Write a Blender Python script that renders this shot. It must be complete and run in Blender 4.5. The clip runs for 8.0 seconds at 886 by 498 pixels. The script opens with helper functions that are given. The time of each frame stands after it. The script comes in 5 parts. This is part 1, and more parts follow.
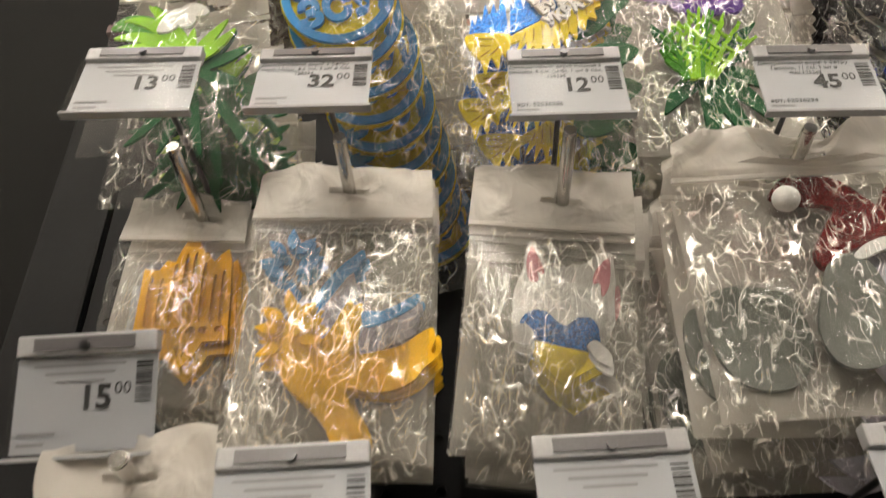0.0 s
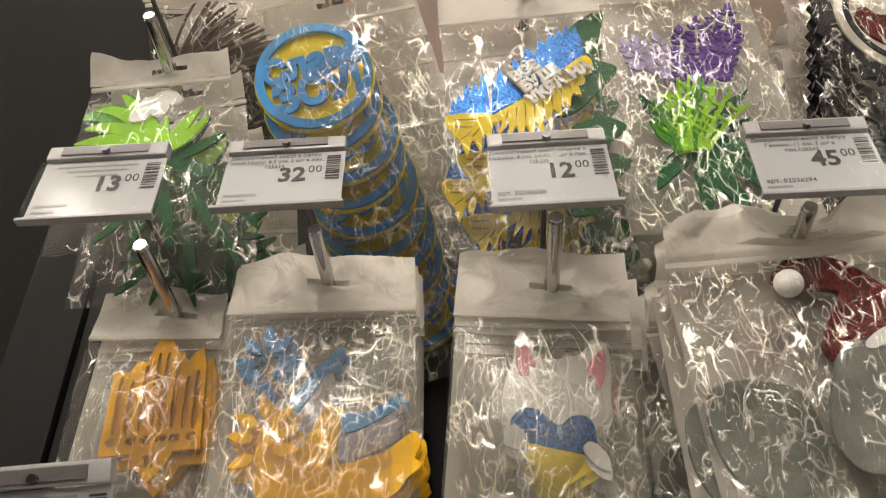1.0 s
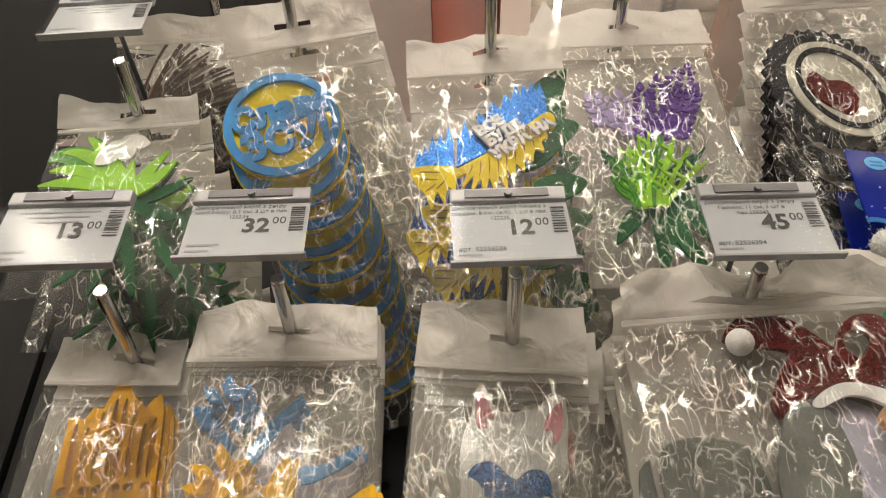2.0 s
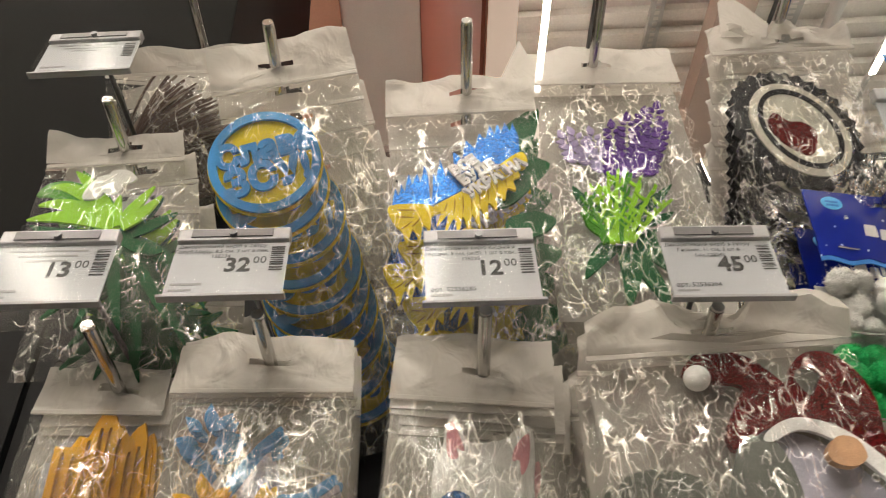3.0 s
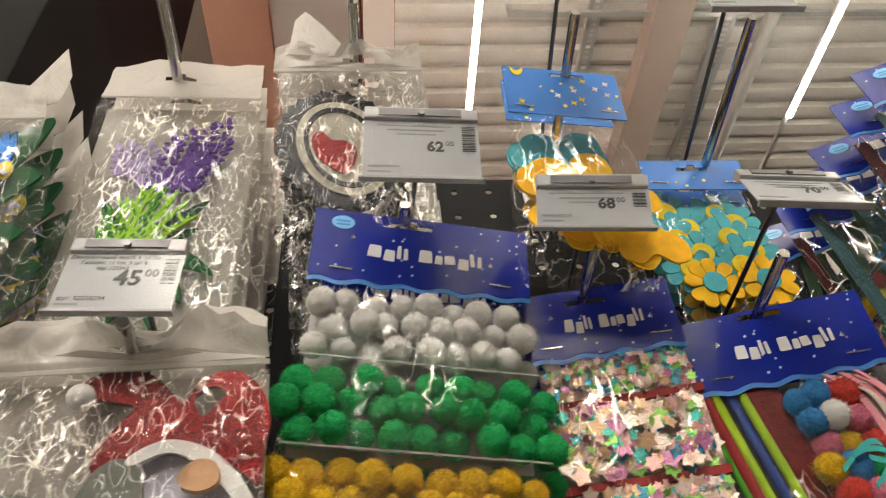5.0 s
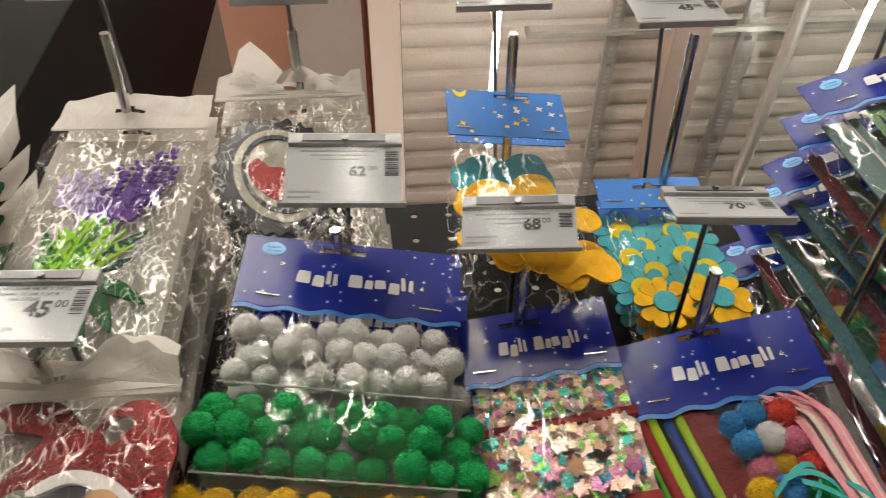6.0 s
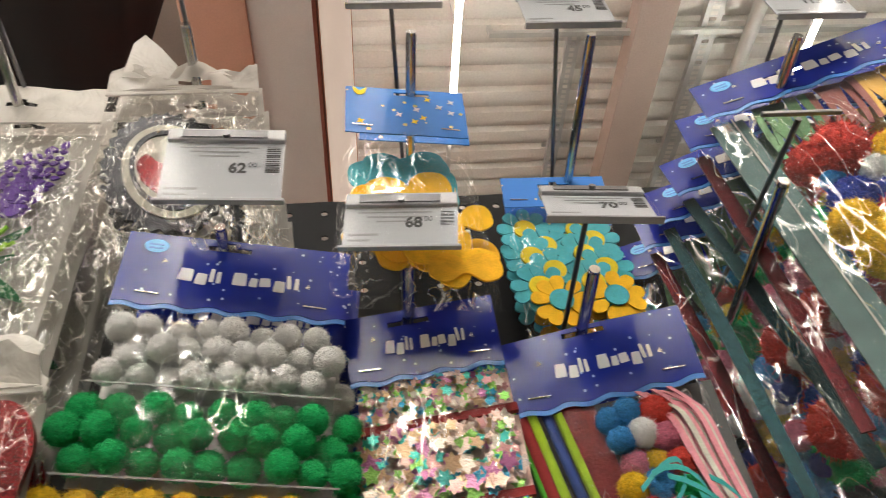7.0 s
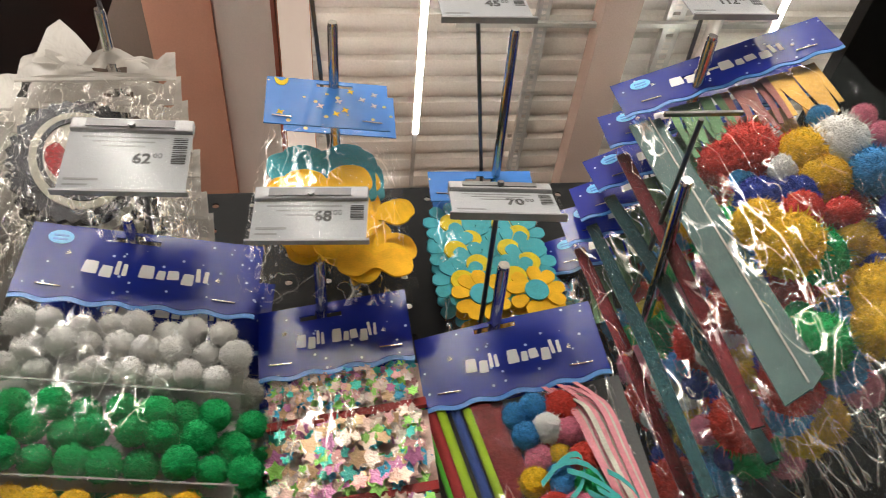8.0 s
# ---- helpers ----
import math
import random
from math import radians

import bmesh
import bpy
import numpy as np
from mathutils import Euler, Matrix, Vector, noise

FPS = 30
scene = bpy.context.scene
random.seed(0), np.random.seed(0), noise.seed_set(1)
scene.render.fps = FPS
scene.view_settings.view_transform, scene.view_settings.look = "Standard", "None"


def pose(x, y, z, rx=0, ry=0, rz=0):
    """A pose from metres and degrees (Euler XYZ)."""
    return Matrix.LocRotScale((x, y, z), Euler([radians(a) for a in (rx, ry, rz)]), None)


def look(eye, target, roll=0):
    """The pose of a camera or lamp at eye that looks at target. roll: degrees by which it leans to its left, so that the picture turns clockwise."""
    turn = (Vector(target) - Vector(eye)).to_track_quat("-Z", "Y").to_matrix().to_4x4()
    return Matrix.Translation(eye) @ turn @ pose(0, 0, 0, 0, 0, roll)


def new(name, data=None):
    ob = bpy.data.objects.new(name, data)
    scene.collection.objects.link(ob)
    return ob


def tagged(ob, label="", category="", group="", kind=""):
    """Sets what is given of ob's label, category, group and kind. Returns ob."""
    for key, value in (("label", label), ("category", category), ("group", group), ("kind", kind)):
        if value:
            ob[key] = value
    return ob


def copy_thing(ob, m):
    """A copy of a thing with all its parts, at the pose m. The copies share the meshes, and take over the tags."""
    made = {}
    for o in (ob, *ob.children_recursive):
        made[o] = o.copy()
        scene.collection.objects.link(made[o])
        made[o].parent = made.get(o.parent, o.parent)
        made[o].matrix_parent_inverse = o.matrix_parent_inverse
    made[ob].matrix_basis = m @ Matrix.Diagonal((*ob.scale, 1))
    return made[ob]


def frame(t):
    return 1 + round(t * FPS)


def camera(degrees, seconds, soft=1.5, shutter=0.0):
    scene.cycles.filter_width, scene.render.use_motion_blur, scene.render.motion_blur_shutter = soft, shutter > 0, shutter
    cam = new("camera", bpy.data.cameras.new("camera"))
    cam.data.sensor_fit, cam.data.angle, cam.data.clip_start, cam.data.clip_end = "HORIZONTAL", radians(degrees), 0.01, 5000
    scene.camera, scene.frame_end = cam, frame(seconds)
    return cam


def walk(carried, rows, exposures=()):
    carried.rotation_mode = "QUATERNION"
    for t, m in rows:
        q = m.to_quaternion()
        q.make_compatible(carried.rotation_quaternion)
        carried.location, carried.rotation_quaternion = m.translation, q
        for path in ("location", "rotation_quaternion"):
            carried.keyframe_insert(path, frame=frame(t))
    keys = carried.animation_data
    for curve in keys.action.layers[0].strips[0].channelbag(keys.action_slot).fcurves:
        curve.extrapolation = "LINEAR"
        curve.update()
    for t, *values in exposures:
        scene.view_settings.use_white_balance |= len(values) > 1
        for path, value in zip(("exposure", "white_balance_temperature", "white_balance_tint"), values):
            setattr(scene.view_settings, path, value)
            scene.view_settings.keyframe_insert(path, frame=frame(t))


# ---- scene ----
cam = camera(62.0, 8.0, soft=0.8, shutter=0.5)
PATH = [
    (0, (0.002, 0.078, 1.471), (-0.01, 1.723, 2.609), -3.2),
    (0.5, (0.013, 0.083, 1.489), (0.004, 1.678, 2.695), -4.4),
    (1, (0.014, 0.08, 1.497), (-0.012, 1.656, 2.729), -4.6),
    (1.5, (0.017, 0.077, 1.501), (0.044, 1.625, 2.767), -5.1),
    (3, (0.025, 0.052, 1.501), (0.116, 1.566, 2.805), -5.8),
    (3.5, (0.052, 0.041, 1.489), (0.239, 1.554, 2.784), -7.1),
    (4, (0.116, 0.036, 1.474), (0.395, 1.579, 2.715), -7.6),
    (4.5, (0.196, 0.061, 1.485), (0.469, 1.562, 2.777), -8.4),
    (5.8, (0.29, 0.059, 1.481), (0.419, 1.478, 2.885), -6.5),
    (6, (0.298, 0.06, 1.481), (0.445, 1.476, 2.886), -7.4),
    (6.5, (0.315, 0.058, 1.479), (0.496, 1.472, 2.882), -8.1),
    (7, (0.337, 0.059, 1.477), (0.577, 1.476, 2.868), -9.8),
    (7.5, (0.352, 0.061, 1.476), (0.64, 1.473, 2.863), -11.2),
    (8, (0.364, 0.056, 1.476), (0.69, 1.487, 2.834), -11.4),
]
EXPOSURES = [(0, -1.28, 6500, 10), (1.5, -1.38, 6500, 10), (3, -1.45, 6480, 10), (4.5, -1.40, 6400, 10), (6, -1.42, 6300, 10), (7, -1.30, 6150, 10), (8, -1.30, 6100, 10)]
walk(cam, [(t, look(eye, target, roll)) for t, eye, target, roll in PATH], EXPOSURES)

# ---- light ----
world = bpy.data.worlds.new("world")
scene.world = world
world.use_nodes = True
world.node_tree.nodes["Background"].inputs[0].default_value = (0.9, 0.95, 1.0, 1)
world.node_tree.nodes["Background"].inputs[1].default_value = 0.02
LED = 150.0
scene.cycles.transparent_max_bounces = 48


# ---- helpers of this scene ----
def mesh_ob(name, bm, mat, smooth=False):
    me = bpy.data.meshes.new(name)
    bm.to_mesh(me)
    bm.free()
    if smooth:
        for p in me.polygons:
            p.use_smooth = True
        me.set_sharp_from_angle(angle=radians(45))
    if mat:
        me.materials.append(mat)
    return new(name, me)


def part(name, bm, mat, parent, label="", smooth=False):
    ob = bm if isinstance(bm, bpy.types.Object) else mesh_ob(name, bm, mat, smooth)
    ob.parent = parent
    if label:
        ob["label"] = label
    return ob


def thing(name, label, category, group="", m=None, kind=""):
    ob = new(name)
    ob.empty_display_size = 0.01
    if m is not None:
        ob.matrix_basis = m
    return tagged(ob, label, category, group, kind)


def add_box(bm, x0, x1, y0, y1, z0, z1, bevel=0.0):
    r = bmesh.ops.create_cube(bm, size=1.0)
    for v in r["verts"]:
        v.co = Vector((x0 + (v.co.x + 0.5) * (x1 - x0), y0 + (v.co.y + 0.5) * (y1 - y0), z0 + (v.co.z + 0.5) * (z1 - z0)))
    if bevel:
        edges = list({e for v in r["verts"] for e in v.link_edges})
        bmesh.ops.bevel(bm, geom=edges, offset=bevel, segments=2, affect="EDGES", profile=0.6)
    return bm


def box(x0, x1, y0, y1, z0, z1, bevel=0.0):
    return add_box(bmesh.new(), x0, x1, y0, y1, z0, z1, bevel)


def add_rod(bm, a, b, r, seg=12, r2=None):
    a, b = Vector(a), Vector(b)
    d = b - a
    m = Matrix.Translation((a + b) / 2) @ d.to_track_quat("Z", "Y").to_matrix().to_4x4()
    bmesh.ops.create_cone(bm, cap_ends=True, segments=seg, radius1=r, radius2=r if r2 is None else r2, depth=d.length, matrix=m)
    return bm


def rod(a, b, r, seg=12):
    return add_rod(bmesh.new(), a, b, r, seg)


def spline(pts, n=5, closed=True):
    """Catmull-Rom curve through 2D points."""
    out, k = [], len(pts)
    for i in range(k if closed else k - 1):
        p = [Vector(pts[(i + j) % k]) if closed else Vector(pts[min(max(i + j, 0), k - 1)]) for j in (-1, 0, 1, 2)]
        for s in range(n):
            t = s / n
            out.append(0.5 * (2 * p[1] + (p[2] - p[0]) * t + (2 * p[0] - 5 * p[1] + 4 * p[2] - p[3]) * t * t + (3 * p[1] - p[0] - 3 * p[2] + p[3]) * t ** 3))
    if not closed:
        out.append(Vector(pts[-1]))
    return out


def add_plate(bm, pts, thick, y=0.0, holes=()):
    """A flat cut-out in the xz plane: its front at y, its back at y + thick."""
    def ring(ps, yy):
        return [bm.verts.new((p[0], yy, p[1])) for p in ps]
    loops = [list(pts), *[list(h) for h in holes]]
    fronts, backs = [ring(l, y) for l in loops], [ring(l, y + thick) for l in loops]
    for vs in (fronts, backs):
        edges = []
        for l in vs:
            for a, b in zip(l, l[1:] + l[:1]):
                edges.append(bm.edges.new((a, b)))
        bmesh.ops.triangle_fill(bm, use_beauty=True, edges=edges)
    for f, b in zip(fronts, backs):
        n = len(f)
        for i in range(n):
            bm.faces.new((f[i], f[(i + 1) % n], b[(i + 1) % n], b[i]))
    return bm


def plate(pts, thick, y=0.0, holes=()):
    bm = add_plate(bmesh.new(), pts, thick, y, holes)
    bmesh.ops.recalc_face_normals(bm, faces=bm.faces)
    return bm


def mm(pts):
    return [(a / 1000, b / 1000) for a, b in pts]


def shifted(pts, dx=0, dz=0, turn=0, scale=1.0):
    c, s = math.cos(radians(turn)) * scale, math.sin(radians(turn)) * scale
    return [(p[0] * c - p[1] * s + dx, p[0] * s + p[1] * c + dz) for p in pts]


def circle(r, n=32, rx=None, phase=0.0):
    return [((rx or r) * math.cos(phase + 2 * math.pi * i / n), r * math.sin(phase + 2 * math.pi * i / n)) for i in range(n)]


def petal(length, width, n=8, start=0.0):
    """A leaf from the origin upwards, pointed at the top."""
    side = [(width / 2 * math.sin(math.pi * (i / n) ** 0.8), start + length * i / n) for i in range(1, n)]
    return [(0, start)] + side + [(0, start + length)] + [(-x, z) for x, z in reversed(side)]


def letters(name, body, size, depth, mat, parent, x, z, y, turn=0.0, align="CENTER", shear=0.0, bold=0.0, lines=1.0):
    """Raised writing in the xz plane that faces the viewer; its front lies at y."""
    cu = bpy.data.curves.new(name, "FONT")
    cu.body, cu.size, cu.extrude, cu.align_x, cu.align_y = body, size, depth / 2, align, "CENTER"
    cu.shear, cu.offset, cu.resolution_u, cu.space_line = shear, bold, 2, lines
    tmp = bpy.data.objects.new(name, cu)
    scene.collection.objects.link(tmp)
    me = bpy.data.meshes.new_from_object(tmp.evaluated_get(bpy.context.evaluated_depsgraph_get()))
    bpy.data.objects.remove(tmp)
    bpy.data.curves.remove(cu)
    me.transform(Matrix.Translation((x, y + depth / 2, z)) @ Matrix.Rotation(radians(-turn), 4, "Y") @ Matrix.Rotation(radians(90), 4, "X"))
    me.materials.clear()
    me.materials.append(mat)
    me.name = name
    return part(name, new(name, me), None, parent)


# ---- materials ----
def base(name):
    m = bpy.data.materials.new(name)
    m.use_nodes = True
    nt = m.node_tree
    return m, nt, nt.nodes["Principled BSDF"]


def node(nt, kind, **kw):
    n = nt.nodes.new(kind)
    for k, v in kw.items():
        n.inputs[k].default_value = v
    return n


def coords(nt, scale=(1, 1, 1)):
    tc = nt.nodes.new("ShaderNodeTexCoord")
    mp = nt.nodes.new("ShaderNodeMapping")
    mp.inputs["Scale"].default_value = scale
    nt.links.new(tc.outputs["Object"], mp.inputs[0])
    return mp.outputs[0]


def surface(name, color, rough=0.6, metal=0.0, vary=0.15, scale=60.0, fine=900.0, bump=0.15, dist=0.0006, coat=0.0, stretch=(1, 1, 1), spec=0.5):
    """Colour with two scales of variation and a fine relief."""
    m, nt, p = base(name)
    co = coords(nt, stretch)
    n1, n2 = node(nt, "ShaderNodeTexNoise", Scale=scale, Detail=4.0), node(nt, "ShaderNodeTexNoise", Scale=fine, Detail=3.0)
    for n in (n1, n2):
        nt.links.new(co, n.inputs["Vector"])
    add = node(nt, "ShaderNodeMath")
    add.operation = "ADD"
    nt.links.new(n1.outputs[0], add.inputs[0])
    nt.links.new(n2.outputs[0], add.inputs[1])
    mr = node(nt, "ShaderNodeMapRange")
    for k, v in zip((1, 2, 3, 4), (0.6, 1.4, 1 - vary, 1 + vary)):
        mr.inputs[k].default_value = v
    nt.links.new(add.outputs[0], mr.inputs[0])
    hsv = node(nt, "ShaderNodeHueSaturation", Color=(*color, 1))
    nt.links.new(mr.outputs[0], hsv.inputs["Value"])
    nt.links.new(hsv.outputs[0], p.inputs["Base Color"])
    b = node(nt, "ShaderNodeBump", Strength=bump, Distance=dist)
    nt.links.new(n2.outputs[0], b.inputs["Height"])
    nt.links.new(b.outputs[0], p.inputs["Normal"])
    p.inputs["Roughness"].default_value = rough
    p.inputs["Metallic"].default_value = metal
    p.inputs["Coat Weight"].default_value = coat
    p.inputs["Specular IOR Level"].default_value = spec
    return m


def felt(name, color):
    return surface(name, color, rough=0.92, vary=0.22, scale=140, fine=1800, bump=0.5, dist=0.0004)


def glitter(name, color, spec=0.25):
    """Tiny flakes, each tipped its own way."""
    m, nt, p = base(name)
    v = node(nt, "ShaderNodeTexVoronoi", Scale=1500.0)
    nt.links.new(coords(nt), v.inputs["Vector"])
    hsv = node(nt, "ShaderNodeHueSaturation", Color=(*color, 1))
    mr = node(nt, "ShaderNodeMapRange")
    mr.inputs[3].default_value, mr.inputs[4].default_value = 0.3, 2.6
    sep = nt.nodes.new("ShaderNodeSeparateColor")
    nt.links.new(v.outputs["Color"], sep.inputs[0])
    nt.links.new(sep.outputs[0], mr.inputs[0])
    nt.links.new(mr.outputs[0], hsv.inputs["Value"])
    nt.links.new(hsv.outputs[0], p.inputs["Base Color"])
    b = node(nt, "ShaderNodeBump", Strength=0.9, Distance=0.001)
    nt.links.new(sep.outputs[1], b.inputs["Height"])
    nt.links.new(b.outputs[0], p.inputs["Normal"])
    p.inputs["Metallic"].default_value, p.inputs["Roughness"].default_value, p.inputs["Specular IOR Level"].default_value = 0.6, 0.32, spec
    return m


def film_material(name, haze=0.06, tint=(0.98, 0.98, 0.975), fine=85.0, rough=0.06, relief=1.0, sheen=0.35, sharp=0.0006, lines=0.92, spread=0.030, sparse=0.50, veil=(0.74, 0.72, 0.67), stretch=0.55, wobble=0.5, detail=0.0, broken=1.1):
    """Clear crumpled plastic: see-through, glossy by Fresnel on folded facets, lit along sharp creases, with a faint milky veil."""
    m, nt, p = base(name)
    nt.nodes.remove(p)
    out = nt.nodes["Material Output"]
    co = coords(nt, (1, 1, stretch))
    oi = nt.nodes.new("ShaderNodeObjectInfo")
    sh = node(nt, "ShaderNodeVectorMath")
    nt.links.new(co, sh.inputs[0])
    nt.links.new(oi.outputs["Random"], sh.inputs[1])
    co = sh.outputs[0]

    def math_node(op, a, b=None, clamp=False):
        n = nt.nodes.new("ShaderNodeMath")
        n.operation, n.use_clamp = op, clamp
        for k, v in enumerate((a, b)):
            if v is None:
                continue
            if isinstance(v, (int, float)):
                n.inputs[k].default_value = v
            else:
                nt.links.new(v, n.inputs[k])
        return n.outputs[0]

    def noise_node(scale, detail=0.0, dist=wobble):
        n = node(nt, "ShaderNodeTexNoise", Scale=scale, Detail=detail, Distortion=dist)
        nt.links.new(co, n.inputs["Vector"])
        return n.outputs[0]

    def fold(scale):
        return math_node("ABSOLUTE", math_node("SUBTRACT", noise_node(scale, detail), 0.5))

    f1, f2 = fold(fine), fold(fine * 2.3)
    patch = math_node("MULTIPLY", math_node("SUBTRACT", noise_node(fine * broken, 1.0, 0.0), sparse), 12.0, True)
    crease = math_node("MAXIMUM", math_node("SUBTRACT", 1.0, math_node("DIVIDE", f1, spread), True), math_node("SUBTRACT", 1.0, math_node("DIVIDE", f2, spread * 1.3), True))
    crease = math_node("MULTIPLY", crease, patch)
    soft = math_node("MULTIPLY", math_node("MULTIPLY", crease, crease), math_node("SUBTRACT", 3.0, math_node("MULTIPLY", crease, 2.0)))
    height = math_node("ADD", math_node("MULTIPLY", noise_node(fine * 0.7, 1.0), 0.05 * relief / fine), math_node("MULTIPLY", soft, sharp * relief))
    b = node(nt, "ShaderNodeBump", Strength=1.0, Distance=1.0)
    nt.links.new(height, b.inputs["Height"])
    fr = node(nt, "ShaderNodeFresnel", IOR=1.45)
    tr = node(nt, "ShaderNodeBsdfTransparent", Color=(*tint, 1))
    gl, gc = node(nt, "ShaderNodeBsdfGlossy", Roughness=rough), node(nt, "ShaderNodeBsdfGlossy", Roughness=0.12)
    gl.inputs["Color"].default_value = (1, 1, 1, 1)
    shine = math_node("MULTIPLY", crease, lines)
    nt.links.new(shine, gc.inputs["Color"])
    for g in (gl, gc):
        nt.links.new(b.outputs[0], g.inputs["Normal"])
    df = node(nt, "ShaderNodeBsdfDiffuse", Color=(*veil, 1))
    mx1, mx2, add = node(nt, "ShaderNodeMixShader", Fac=haze), node(nt, "ShaderNodeMixShader"), nt.nodes.new("ShaderNodeAddShader")
    nt.links.new(tr.outputs[0], mx1.inputs[1])
    nt.links.new(df.outputs[0], mx1.inputs[2])
    nt.links.new(math_node("MULTIPLY", fr.outputs[0], sheen), mx2.inputs[0])
    nt.links.new(mx1.outputs[0], mx2.inputs[1])
    nt.links.new(gl.outputs[0], mx2.inputs[2])
    nt.links.new(mx2.outputs[0], add.inputs[0])
    nt.links.new(gc.outputs[0], add.inputs[1])
    nt.links.new(add.outputs[0], out.inputs["Surface"])
    return m


def milky(name, color, clear=0.27):
    """Thin milky plastic: part see-through, part scattering to both sides."""
    m, nt, p = base(name)
    co = coords(nt)
    n = node(nt, "ShaderNodeTexNoise", Scale=55.0, Detail=3.0, Distortion=0.8)
    nt.links.new(co, n.inputs["Vector"])
    b = node(nt, "ShaderNodeBump", Strength=0.8, Distance=0.006)
    nt.links.new(n.outputs[0], b.inputs["Height"])
    nt.links.new(b.outputs[0], p.inputs["Normal"])
    p.inputs["Base Color"].default_value = (*color, 1)
    p.inputs["Roughness"].default_value = 0.22
    tl, tr = node(nt, "ShaderNodeBsdfTranslucent", Color=(*color, 1)), node(nt, "ShaderNodeBsdfTransparent", Color=(0.97, 0.96, 0.95, 1))
    m1, m2 = node(nt, "ShaderNodeMixShader", Fac=0.4), node(nt, "ShaderNodeMixShader", Fac=clear)
    nt.links.new(p.outputs[0], m1.inputs[1])
    nt.links.new(tl.outputs[0], m1.inputs[2])
    nt.links.new(m1.outputs[0], m2.inputs[1])
    nt.links.new(tr.outputs[0], m2.inputs[2])
    nt.links.new(m2.outputs[0], nt.nodes["Material Output"].inputs["Surface"])
    return m


def emitter(name, color, strength):
    m, nt, p = base(name)
    p.inputs["Emission Color"].default_value = (*color, 1)
    p.inputs["Emission Strength"].default_value = strength
    p.inputs["Base Color"].default_value = (0.8, 0.8, 0.8, 1)
    return m


def printed(name, color, fleck, scale=220.0, size=0.16, rough=0.2):
    """Glossy printed card with scattered pale specks."""
    m, nt, p = base(name)
    co = coords(nt)
    v = node(nt, "ShaderNodeTexVoronoi", Scale=scale)
    nt.links.new(co, v.inputs["Vector"])
    lt = node(nt, "ShaderNodeMath")
    lt.operation = "LESS_THAN"
    lt.inputs[1].default_value = size
    nt.links.new(v.outputs["Distance"], lt.inputs[0])
    sep = nt.nodes.new("ShaderNodeSeparateColor")
    nt.links.new(v.outputs["Color"], sep.inputs[0])
    gt = node(nt, "ShaderNodeMath")
    gt.operation = "GREATER_THAN"
    gt.inputs[1].default_value = 0.62
    nt.links.new(sep.outputs[0], gt.inputs[0])
    both = node(nt, "ShaderNodeMath")
    both.operation = "MULTIPLY"
    nt.links.new(lt.outputs[0], both.inputs[0])
    nt.links.new(gt.outputs[0], both.inputs[1])
    n1 = node(nt, "ShaderNodeTexNoise", Scale=35.0, Detail=3.0)
    nt.links.new(co, n1.inputs["Vector"])
    mr = node(nt, "ShaderNodeMapRange")
    mr.inputs[3].default_value, mr.inputs[4].default_value = 0.8, 1.2
    nt.links.new(n1.outputs[0], mr.inputs[0])
    hsv = node(nt, "ShaderNodeHueSaturation", Color=(*color, 1))
    nt.links.new(mr.outputs[0], hsv.inputs["Value"])
    mix = nt.nodes.new("ShaderNodeMix")
    mix.data_type = "RGBA"
    nt.links.new(both.outputs[0], mix.inputs[0])
    nt.links.new(hsv.outputs[0], mix.inputs[6])
    mix.inputs[7].default_value = (*fleck, 1)
    nt.links.new(mix.outputs[2], p.inputs["Base Color"])
    b = node(nt, "ShaderNodeBump", Strength=0.25, Distance=0.002)
    nt.links.new(n1.outputs[0], b.inputs["Height"])
    nt.links.new(b.outputs[0], p.inputs["Normal"])
    p.inputs["Roughness"].default_value = rough
    p.inputs["Specular IOR Level"].default_value = 0.35
    return m


def island_colours(name, colours, rough=0.3, metal=0.0, foil=False):
    """Each loose piece of the mesh takes one of the colours."""
    m, nt, p = base(name)
    g = nt.nodes.new("ShaderNodeNewGeometry")
    cr = nt.nodes.new("ShaderNodeValToRGB")
    cr.color_ramp.interpolation = "CONSTANT"
    els = cr.color_ramp.elements
    while len(els) < len(colours):
        els.new(0.5)
    for i, c in enumerate(colours):
        els[i].position = i / len(colours)
        els[i].color = (*c, 1)
    nt.links.new(g.outputs["Random Per Island"], cr.inputs[0])
    nt.links.new(cr.outputs[0], p.inputs["Base Color"])
    p.inputs["Roughness"].default_value, p.inputs["Metallic"].default_value = rough, metal
    v = node(nt, "ShaderNodeTexVoronoi", Scale=900.0)
    nt.links.new(coords(nt), v.inputs["Vector"])
    b = node(nt, "ShaderNodeBump", Strength=0.35 if foil else 0.2, Distance=0.001)
    nt.links.new(v.outputs["Distance"], b.inputs["Height"])
    nt.links.new(b.outputs[0], p.inputs["Normal"])
    return m


M_CHROME = surface("chrome", (0.62, 0.61, 0.59), rough=0.16, metal=1.0, vary=0.06, bump=0.05)
M_ROD = surface("bare_steel", (0.14, 0.14, 0.145), rough=0.28, metal=1.0, vary=0.1, bump=0.08)
M_PANEL = surface("powder_coated_steel", (0.008, 0.008, 0.009), rough=0.6, vary=0.2, scale=25, spec=0.1)
M_DARK = surface("dark_grey_laminate", (0.0045, 0.0045, 0.0045), rough=0.55, vary=0.12, scale=6, fine=300, bump=0.05, spec=0.06)
M_FILM = film_material("clear_film")
M_FILM_HEAVY = film_material("crumpled_clear_film", haze=0.03, fine=115.0, rough=0.05, sheen=0.4, sharp=0.0006, lines=1.05, spread=0.036, sparse=0.43, stretch=0.5)
